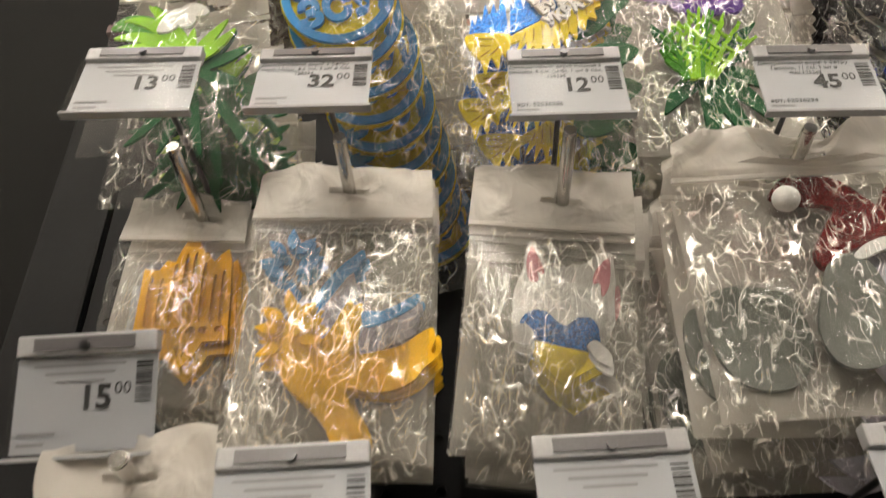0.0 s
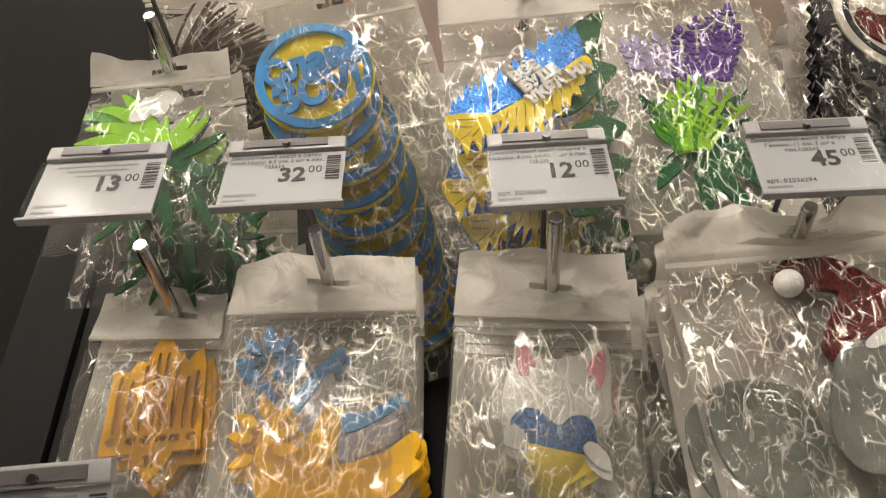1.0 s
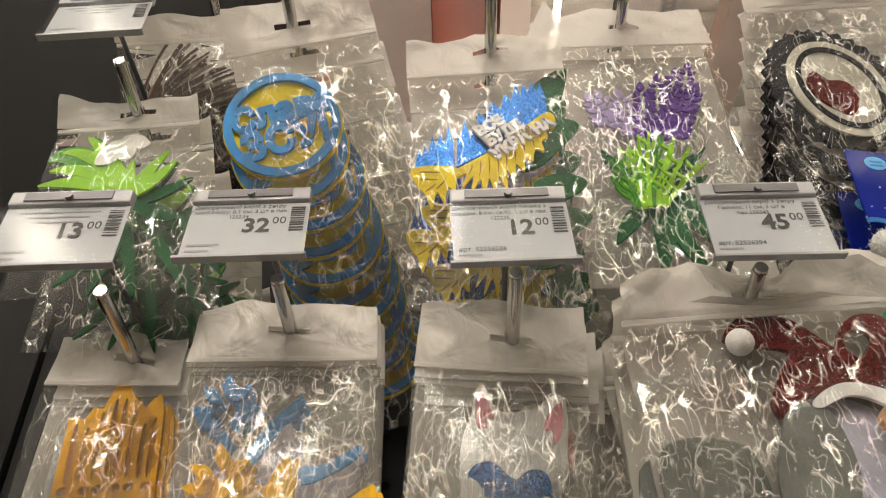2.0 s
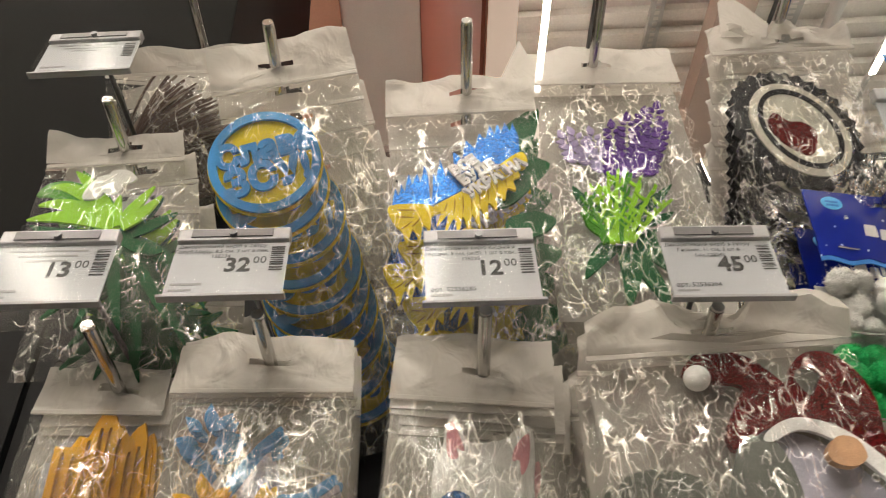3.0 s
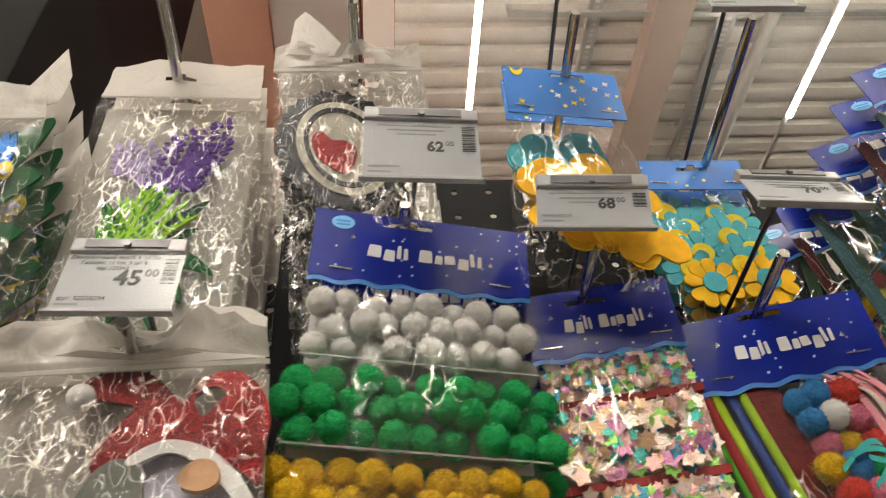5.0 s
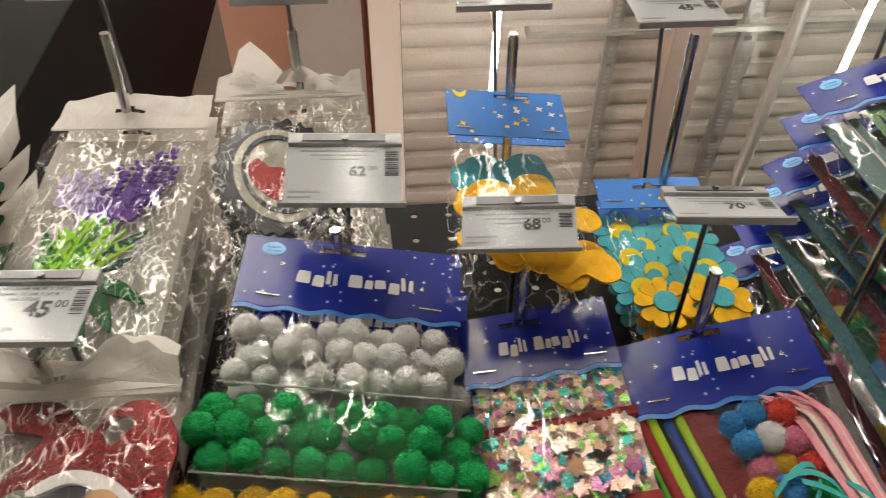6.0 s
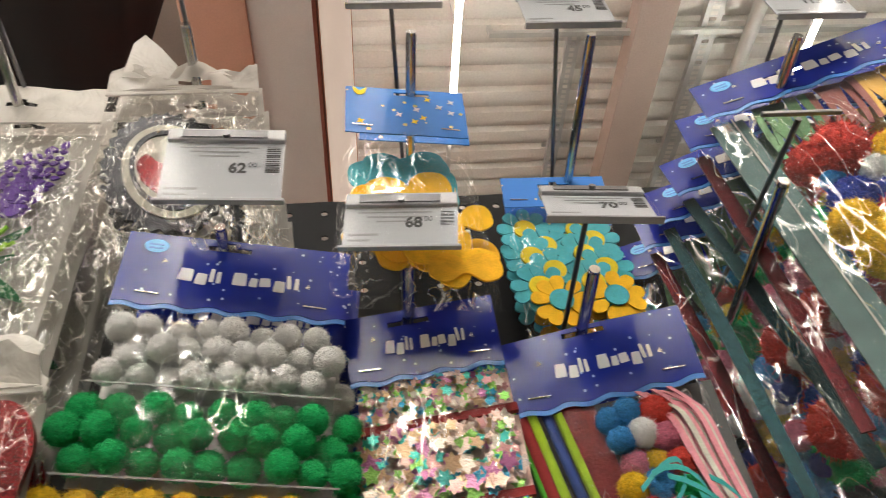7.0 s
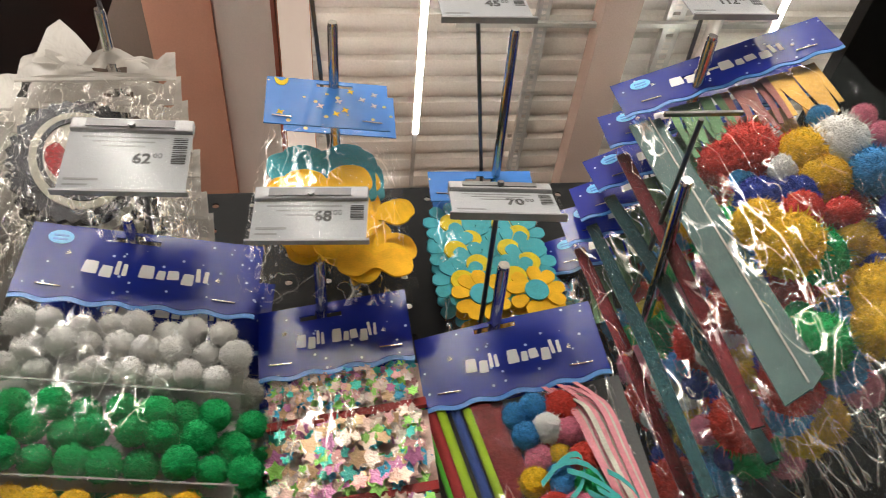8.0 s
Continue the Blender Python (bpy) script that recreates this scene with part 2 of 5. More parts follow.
M_FILM_SOFT = film_material("clear_film_smooth", haze=0.02, fine=40.0, rough=0.05, sheen=0.08, detail=2.0, broken=0.6, sharp=0.0005, lines=0.9, spread=0.016, sparse=0.47, stretch=0.45, wobble=0.4)
M_FILM_LONG = film_material("clear_film_streaked", haze=0.03, veil=(0.42, 0.47, 0.48), fine=42.0, rough=0.05, sheen=0.07, detail=1.0, broken=0.6, sharp=0.0004, lines=1.0, spread=0.012, sparse=0.46, stretch=0.3, wobble=0.4)
M_HEADER = milky("milky_plastic", (0.82, 0.79, 0.75), 0.32)
M_BACKFILM = milky("milky_back_film", (0.74, 0.71, 0.67), 0.58)
M_SEAM = milky("pressed_seam", (0.6, 0.6, 0.6), 0.6)
M_PAPER = surface("label_paper", (0.42, 0.433, 0.47), rough=0.5, vary=0.03, bump=0.03)
M_INK = surface("black_ink", (0.03, 0.03, 0.032), rough=0.6, vary=0.1)
M_INK_SOFT = surface("faint_ink", (0.28, 0.28, 0.29), rough=0.6, vary=0.1)
M_CLIP = surface("frosted_clip", (0.36, 0.36, 0.37), rough=0.22, vary=0.08)
M_SLOT = surface("clip_slot", (0.11, 0.105, 0.11), rough=0.3, vary=0.1)
M_POCKET = film_material("label_pocket", haze=0.01, fine=8.0, relief=0.02, sharp=0.0, rough=0.12, lines=0.0)
M_YELLOW = felt("yellow_felt", (0.88, 0.50, 0.012))
M_LEMON = felt("lemon_felt", (0.78, 0.60, 0.02))
M_ORANGE = felt("orange_yellow_felt", (0.86, 0.45, 0.012))
M_SKY = felt("sky_blue_felt", (0.07, 0.30, 0.66))
M_WHITE = felt("white_felt", (0.74, 0.73, 0.72))
M_LILAC = felt("pale_lilac_felt", (0.44, 0.43, 0.52))
M_PINK = felt("pink_felt", (0.70, 0.30, 0.35))
M_GREYFELT = felt("grey_felt", (0.15, 0.158, 0.145))
M_VEIN = felt("ochre_felt", (0.36, 0.20, 0.008))
M_PEACH = felt("peach_felt", (0.55, 0.33, 0.19))
M_LIME = felt("lime_felt", (0.28, 0.60, 0.02))
M_GREEN = felt("green_felt", (0.07, 0.28, 0.02))
M_LEAF = felt("dark_leaf_felt", (0.012, 0.10, 0.035))
M_PURPLE = felt("purple_felt", (0.12, 0.045, 0.30))
M_VIOLET = felt("violet_felt", (0.38, 0.31, 0.55))
M_TEAL = felt("teal_felt", (0.08, 0.42, 0.50))
M_BLUEGLIT = glitter("blue_glitter", (0.009, 0.075, 0.24))
M_REDGLIT = glitter("red_glitter", (0.085, 0.005, 0.006))
M_BLACKGLIT = glitter("charcoal_glitter", (0.022, 0.022, 0.025))
M_CARD = printed("navy_card", (0.008, 0.02, 0.26), (0.45, 0.55, 0.85))
M_CARD_EDGE = surface("bright_blue_print", (0.05, 0.22, 0.66), rough=0.3)
M_BADGE = surface("cyan_print", (0.12, 0.47, 0.86), rough=0.3)
M_PRINT = surface("white_print", (0.80, 0.80, 0.82), rough=0.35, vary=0.04)
M_BLUECARD = printed("sky_card", (0.05, 0.20, 0.60), (0.75, 0.68, 0.25), scale=150, size=0.2)
M_WOOD = surface("dark_brown_print", (0.085, 0.045, 0.035), rough=0.5, vary=0.4, scale=30, fine=400, stretch=(6, 1, 1))

M_TAN = surface("grey_brown_twig", (0.22, 0.17, 0.14), rough=0.6, vary=0.4, scale=30, fine=400, stretch=(6, 1, 1))
M_CREAM = felt("cream_felt", (0.62, 0.60, 0.52))
M_LIMECORD, M_NAVY = surface("lime_chenille", (0.40, 0.62, 0.02), rough=0.9, vary=0.3, fine=2500, bump=0.8, dist=0.001), surface("navy_chenille", (0.02, 0.05, 0.22), rough=0.9, vary=0.3, fine=2500)
M_MAROON, M_TEALRIB = surface("maroon_chenille", (0.26, 0.02, 0.02), rough=0.9, vary=0.3, fine=2500), surface("teal_ribbon", (0.03, 0.34, 0.33), rough=0.4)
M_PINKSTR = surface("pink_straw", (0.74, 0.28, 0.34), rough=0.5, vary=0.2)
M_TEALGLIT = surface("teal_foil_sheet", (0.050, 0.105, 0.103), rough=0.4, vary=0.3, scale=120, fine=1500, bump=0.4, spec=0.3)
# teal darkened in the colour for the shade between the rear packets
M_SHADEDTEAL = glitter("slate_glitter", (0.005, 0.015, 0.017), 0.08)
M_MAROONGLIT = glitter("maroon_glitter", (0.028, 0.002, 0.003), 0.1)
M_FOILGREEN = surface("green_foil", (0.05, 0.11, 0.045), rough=0.35, metal=0.5, vary=0.3, fine=500, bump=0.6)
M_FOILRED = surface("red_foil", (0.15, 0.045, 0.04), rough=0.35, metal=0.5, vary=0.3, fine=500, bump=0.6)
M_GOLDFOIL = surface("gold_foil", (0.34, 0.20, 0.045), rough=0.3, metal=0.8, vary=0.3, fine=500, bump=0.6)
M_FOILBRIGHT = surface("bright_red_foil", (0.12, 0.008, 0.008), rough=0.4, metal=0.4, spec=0.25, vary=0.5, scale=140, fine=600, bump=0.7)
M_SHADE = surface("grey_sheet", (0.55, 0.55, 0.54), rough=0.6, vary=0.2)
M_DARKFILL = surface("dark_grey_sheet", (0.10, 0.10, 0.10), rough=0.6, vary=0.2)
M_PEACHPAPER = surface("peach_paper", (0.72, 0.50, 0.44), rough=0.6, vary=0.2)

# ---- the shop around ----
FLOOR_M = surface("vinyl_floor", (0.58, 0.56, 0.52), rough=0.35, vary=0.12, scale=2, fine=60, bump=0.03)
WALL_M = surface("painted_wall", (0.62, 0.60, 0.57), rough=0.8, vary=0.06, scale=1.5, fine=80, bump=0.05, dist=0.002)
DECK_M = surface("painted_roof_deck", (0.78, 0.755, 0.71), rough=0.55, vary=0.10, scale=1.5, fine=40, bump=0.05, dist=0.002)
BEAM_M = surface("primed_beam", (0.47, 0.385, 0.335), rough=0.6, vary=0.1, scale=2, fine=60)
BROWN_M = surface("brown_soffit", (0.15, 0.115, 0.095), rough=0.6, vary=0.1, scale=1.5, fine=60)
ORANGE_M = surface("orange_paint", (0.44, 0.235, 0.165), rough=0.45, vary=0.08, scale=2, fine=60)
RED_M = surface("brick_red_paint", (0.31, 0.065, 0.035), rough=0.45, vary=0.08, scale=2, fine=60)
STEEL_M = surface("galvanised_steel", (0.62, 0.62, 0.60), rough=0.4, metal=0.5, vary=0.1, scale=8, fine=120)
M_LED = emitter("led_strip", (1.0, 0.91, 0.77), LED)
# emission in place of the glare under the bulkhead, no lamp
M_EDGEGLARE = emitter("lit_edge", (1.0, 0.68, 0.50), 1.0)

CEIL = 7.8
X0, X1, Y0, Y1 = -9.0, 13.0, -11.0, 13.0
tagged(mesh_ob("floor", box(X0, X1, Y0, Y1, -0.1, 0.0), FLOOR_M), "grey vinyl shop floor", "floor", kind="structure")
for nm, b in (("wall_north", (X0, X1, Y1, Y1 + 0.2)), ("wall_south", (X0, X1, Y0 - 0.2, Y0)), ("wall_west", (X0 - 0.2, X0, Y0, Y1)), ("wall_east", (X1, X1 + 0.2, Y0, Y1))):
    tagged(mesh_ob(nm, box(*b, 0.0, CEIL), WALL_M), "plain pale painted shop wall", "wall", kind="structure")

# unseen block, added to darken reflections and cut bounce from the floor
tagged(mesh_ob("wall_aisle", box(-6.0, 7.0, -2.0, -1.45, 0.0, 2.25, 0.01), surface("opposite_shelving", (0.10, 0.085, 0.07), rough=0.6, vary=0.5, scale=6, fine=60)), "unseen dark block in place of shelving across the aisle", "wall", kind="structure")

# corrugated roof deck, ribs along x
PITCH = 0.25
prof = []
yy = Y0
while yy < Y1:
    prof += [(yy, 0.0), (yy + PITCH * 0.50, 0.0), (yy + PITCH * 0.58, 0.08), (yy + PITCH * 0.92, 0.08)]
    yy += PITCH
bm = bmesh.new()
rows = []
for x in (X0, X1):
    rows.append([bm.verts.new((x, y, CEIL + z)) for y, z in prof])
for a, b, c, d in zip(rows[0], rows[0][1:], rows[1][1:], rows[1]):
    bm.faces.new((a, b, c, d))
add_box(bm, X0, X1, Y0, Y1, CEIL + 0.10, CEIL + 0.20)
tagged(mesh_ob("ceiling", bm, DECK_M), "beige corrugated steel roof deck", "ceiling", kind="structure")
BULK, BULK_LOW = 0.262, 3.30
for nm, x0, x1, z0, mat, lab in (("trim_brown", -3.4, -1.02, CEIL - 0.30, BROWN_M, "brown painted soffit under the roof"), ("trim_orange", -1.02, -0.46, CEIL - 0.32, ORANGE_M, "orange painted soffit band"),
                                 ("trim_white", -0.46, BULK - 0.006, CEIL - 0.28, WALL_M, "white painted soffit band"), ("trim_beam", 3.08, 3.45, CEIL - 0.25, BEAM_M, "pinkish primed roof beam")):
    tagged(mesh_ob(nm, box(x0, x1, Y0 + 0.01, Y1 - 0.01, z0, CEIL - 0.005, 0.01), mat), lab, "ceiling trim", kind="structure")
# dark canopy over the next department
tagged(mesh_ob("trim_canopy", box(2.24, X1 - 0.01, 0.9, Y1 - 0.01, 3.56, 3.62, 0.004), M_DARK), "dark suspended canopy panel", "ceiling trim", kind="structure")
# orange bulkhead wall with a red face
bulk = thing("bulkhead", "hanging orange bulkhead with a red side", "bulkhead", kind="structure")
part("core", box(BULK + 0.013, BULK + 0.103, 0.9, 12.9, BULK_LOW, CEIL - 0.004, 0.004), ORANGE_M, bulk)
# added glowing strip paints the pale glare onto the bulkhead's underside
part("lit_edge", box(BULK + 0.018, BULK + 0.100, 0.95, 12.8, BULK_LOW - 0.010, BULK_LOW - 0.003), M_EDGEGLARE, bulk, "lower edge that glows in place of lamp glare")
part("red_face", box(BULK, BULK + 0.011, 0.9, 12.9, BULK_LOW - 0.005, CEIL - 0.004), RED_M, bulk, "brick-red face board")


def strip_light(x, y0=Y0 + 0.5, y1=4.12, z=CEIL - 1.0, w=0.028, rail=0.0):
    t = thing("strip_light", "long white linear ceiling lamp", "ceiling lamp", "ceiling strip lamps", pose(x, 0, z))
    part("housing", box(-w * 0.6, w * 0.6, y0, y1, 0.004, 0.05, 0.004), STEEL_M, t)
    part("diffuser", box(-w, w, y0, y1, -0.025, 0.0, 0.010), M_LED, t, "glowing white diffuser")
    if rail:
        # second run, hidden from view, added to brighten the roof deck
        part("diffuser", box(-w, w, 6.6, rail, -0.025, 0.0, 0.010), M_LED, t, "glowing white diffuser")
        part("mounting_rail", box(-0.018, 0.018, y1 + 0.002, rail, 0.004, 0.04, 0.003), STEEL_M, t, "thin steel mounting rail")
    for y in np.arange(y0 + 1.5, max(y1, rail), 4.0):
        part("hanger", rod((0, y, 0.05), (0, y, CEIL - z - 0.005), 0.004, 8), STEEL_M, t)
    return t


for x in (-5.6, -2.2, 1.25, 4.33, 8.2):
    strip_light(x, rail=Y1 - 0.5)
# unseen lamps added over the aisle, hung lower, for fill and film glints
for x in (-1.4, -0.6, 0.2):
    strip_light(x, -10.5, -1.5, 3.7, 0.06)


def cable_tray(x, w):
    """White perforated tray along the hall."""
    t = thing("cable_tray", "white perforated steel cable tray", "cable tray", "cable trays", pose(x, 0, CEIL - 0.10))
    bm = bmesh.new()
    step, n = 0.06, 200
    for i in range(n):
        y = -1.0 + i * step
        for a, b, c, d in ((-w / 2, w / 2, y, y + step * 0.4), (-w / 2, -w * 0.2, y + step * 0.4, y + step), (w * 0.2, w / 2, y + step * 0.4, y + step)):
            vs = [bm.verts.new(p) for p in ((a, c, 0), (b, c, 0), (b, d, 0), (a, d, 0))]
            bm.faces.new(vs)
    part("perforated_base", bm, STEEL_M, t)
    for s in (-1, 1):
        part("side_flange", box(s * w / 2 - 0.004, s * w / 2 + 0.004, -1.0, 11.0, 0.0, 0.06), STEEL_M, t)
    for y in (1.5, 4.9, 8.0):
        part("clamp", box(-w / 2 - 0.05, w / 2 + 0.05, y, y + 0.05, 0.061, 0.09), STEEL_M, t)
    return t


cable_tray(2.55, 0.12)
cable_tray(3.90, 0.18)
t = thing("ceiling_pipe", "grey painted pipe under the roof", "pipe")
part("pipe", rod((4.33, -6, CEIL - 0.2), (4.23, 12.5, CEIL - 0.2), 0.07, 20), STEEL_M, t)
t = thing("cross_bar", "thin steel bar hung across the ceiling", "bar")
part("bar", box(1.70, 6.0, 3.50, 3.55, CEIL - 0.16, CEIL - 0.11), STEEL_M, t)
part("end_hook", box(1.70, 1.74, 3.50, 3.55, CEIL - 0.11, CEIL + 0.0), STEEL_M, t)

# ---- the gondola ----
tagged(mesh_ob("wall_column", box(-2.6, -0.215, 0.66, 1.2, 0.0, 4.2, 0.003), M_DARK), "tall smooth dark grey wall panel", "wall panel", kind="structure")
PY = 0.420
gond = thing("gondola", "black perforated steel display gondola", "display rack")
bm = bmesh.new()
P = 0.025
for i in range(38):
    for j in range(20):
        cx, cz = 0.005 + (i - 7.5) * P, 1.872 - j * P
        outer = [bm.verts.new((cx + a * P / 2, PY, cz + b * P / 2)) for a, b in ((1, 0), (1, 1), (0, 1), (-1, 1), (-1, 0), (-1, -1), (0, -1), (1, -1))]
        inner = [bm.verts.new((cx + 0.0026 * math.cos(k * math.pi / 4), PY, cz + 0.0026 * math.sin(k * math.pi / 4))) for k in range(8)]
        for k in range(8):
            bm.faces.new((outer[k], outer[(k + 1) % 8], inner[(k + 1) % 8], inner[k]))
bmesh.ops.remove_doubles(bm, verts=bm.verts, dist=1e-5)
bmesh.ops.recalc_face_normals(bm, faces=bm.faces)
bmesh.ops.solidify(bm, geom=bm.faces[:], thickness=0.0012)
part("perforated_panel", bm, M_PANEL, gond, "black perforated back panel")
part("lower_panel", box(-0.195, 0.755, PY, PY + 0.002, 0.15, 1.384), M_PANEL, gond)
part("rear_panel", box(-0.195, 0.755, PY + 0.040, PY + 0.042, 0.15, 1.79), M_PANEL, gond, "black rear panel")
part("base_shelf", box(-0.195, 0.755, 0.05, PY - 0.001, 0.08, 0.14, 0.004), M_PANEL, gond)
part("upright", box(-0.235, -0.197, PY - 0.004, PY + 0.05, 0.0, 1.86, 0.002), M_PANEL, gond, "black upright post")
part("upright", box(0.757, 0.795, PY - 0.004, PY + 0.05, 0.0, 1.86, 0.002), M_PANEL, gond, "black upright post")
part("crossbar", box(-0.235, 0.215, PY - 0.002, PY + 0.006, 1.914, 1.922), M_WOOD, gond, "thin brown crossbar")


def hook(x, y_tip, z_tip, tag=None, slope=0.12, r=0.003, back=PY, rod_up=0.026, dx=0.0):
    """A double hook: the peg that carries the packs, and a thin rod above it for the price tag."""
    t = thing("display_hook", "chrome double display hook on the back panel", "display hook", "display hooks", pose(x, back, z_tip - slope * (back - y_tip)))
    d = y_tip - back
    part("peg", add_rod(rod((0, -0.002, 0), (dx, d + 0.002, -slope * d), r, 16), (dx, d + 0.002, -slope * d), (dx, d, -slope * d * 1.0), r * 0.9, 16), M_CHROME, t, smooth=True)
    part("back_plate", box(-0.010, 0.010, -0.003, -0.0005, -0.008, rod_up + 0.008, 0.0008), M_CHROME, t)
    if tag:
        part("tag_rod", rod((0.0, -0.002, rod_up), (tag[0] - x, tag[1] - back + 0.003, tag[2] - t.matrix_basis.translation.z - 0.004), 0.0013, 10), M_ROD, t, "thin steel tag rod", smooth=True)
    return t


def price_tag(x, y, z_top, price="", cents="", lines=(), foot="", w=0.060, h=0.043, lean=0.0, roll=0.0, yaw=0.0, label="", size=0.0108):
    """A clip rail on top, a paper label in a clear pocket below; the origin is at the middle of the rail."""
    t = thing("price_tag", label or "white paper price tag in a clear plastic holder", "price tag", "price tags", pose(x, y, z_top, lean, roll, yaw))
    part("clip_rail", box(-w * 0.47, w * 0.47, -0.002, 0.003, -0.007, 0.0, 0.0008), M_CLIP, t, "frosted clear clip rail")
    part("slot", box(-w * 0.35, w * 0.33, -0.0026, -0.0021, -0.0056, -0.0014, 0.0), M_SLOT, t)
    part("pivot", rod((0, -0.0042, -0.0045), (0, -0.0021, -0.0045), 0.0016, 10), M_ROD, t)
    part("paper_label", box(-w * 0.47, w * 0.47, 0.0, 0.0006, -h + 0.001, -0.0075), M_PAPER, t)
    bm = bmesh.new()
    bm.faces.new([bm.verts.new(p) for p in ((-w / 2, -0.0014, -h), (w / 2, -0.0014, -h), (w / 2, -0.0012, -0.0072), (-w / 2, -0.0012, -0.0072))])
    part("pocket", bm, M_POCKET, t, "clear glossy pocket")
    part("pocket_lip", box(-w / 2, w / 2, -0.0024, 0.0012, -h - 0.0014, -h, 0.0004), M_CLIP, t)
    if price:
        letters("price", price, size, 0.0001, M_INK, t, w * 0.18, -h * 0.55, -0.0003, bold=0.0003, align="RIGHT")
        letters("cents", cents, size * 0.52, 0.0001, M_INK, t, w * 0.19, -h * 0.55 + size * 0.25, -0.0003, align="LEFT")
    for i, l in enumerate(lines):
        letters("description", l, 0.0026, 0.0001, M_INK, t, -w * 0.08, -0.0093 - i * 0.0029, -0.0003)
    if foot:
        letters("article", foot, 0.0030, 0.0001, M_INK, t, -w * 0.43, -h + 0.0065, -0.0003, align="LEFT")
    bm = bmesh.new()
    for i in range(3 if not lines else 0):
        add_box(bm, -w * (0.36 - 0.08 * i), w * (0.26 - 0.07 * i), -0.0003, -0.0002, -0.0106 - i * 0.0026, -0.0098 - i * 0.0026)
    if not foot:
        add_box(bm, -w * 0.43, -w * 0.18, -0.0003, -0.0002, -h + 0.0062, -h + 0.0074)
    add_box(bm, -w * 0.43, -w * 0.25, -0.0003, -0.0002, -h + 0.0032, -h + 0.0042)
    part("small_print", bm, M_INK_SOFT, t)
    bm = bmesh.new()
    rnd = random.Random(int(abs(x) * 1e4))
    zc = -0.010
    while zc > -h * 0.62:
        s = rnd.choice((0.0003, 0.0005, 0.0008))
        add_box(bm, w * 0.33, w * 0.44, -0.0003, -0.0002, zc - s, zc)
        zc -= s + rnd.choice((0.0004, 0.0006, 0.0009))
    part("barcode", bm, M_INK, t)
    return t


def film_mesh(name, w, h, top, seed, amp=1.0, bulge=0.004, step=0.0016, mat=None, folds=70, taper=0.0):
    """One crinkled sheet of film, from z = top down to top - h, front at about y = 0."""
    rnd = np.random.default_rng(seed)
    nx, nz = max(6, int(w / step)), max(6, int(h / step))
    u, v = np.meshgrid(np.linspace(-0.5, 0.5, nx + 1), np.linspace(0, 1, nz + 1))
    x, z = u * w * (1 + taper * v), top - v * h
    y = -bulge * (1 - (2 * u) ** 2) * np.sin(np.pi * np.clip(v, 0, 1)) ** 0.7
    for _ in range(folds):
        cx, cz, a = rnd.uniform(-w / 2, w / 2), top - rnd.uniform(0, h), rnd.normal(1.2, 0.8)
        ln, wd = rnd.uniform(0.006, 0.03), rnd.uniform(0.0022, 0.006)
        am = amp * wd * rnd.uniform(0.06, 0.2) * rnd.choice((-1, 1))
        p, q = (x - cx) * math.cos(a) + (z - cz) * math.sin(a), -(x - cx) * math.sin(a) + (z - cz) * math.cos(a)
        y = y + am * np.exp(-((q + 8 * p * p * rnd.uniform(-1, 1)) / wd) ** 2) * np.clip(1 - (p / ln) ** 2, 0, 1)
    vs = np.stack([x, y, z], -1).reshape(-1, 3)
    i = np.arange((nx + 1) * nz).reshape(nz, nx + 1)[:, :-1].ravel()
    fs = np.stack([i, i + nx + 1, i + nx + 2, i + 1], -1)
    me = bpy.data.meshes.new(name)
    me.from_pydata(vs.tolist(), [], fs.tolist())
    for p in me.polygons:
        p.use_smooth = True
    me.materials.append(mat or M_FILM)
    return new(name, me)


def slot_outline(w=0.018, h=0.003):
    return [(-w / 2, -h / 2), (w / 2, -h / 2), (w / 2, h / 2), (h, h / 2), (h * 0.8, h * 1.4), (-h * 0.8, h * 1.4), (-h, h / 2), (-w / 2, h / 2)]


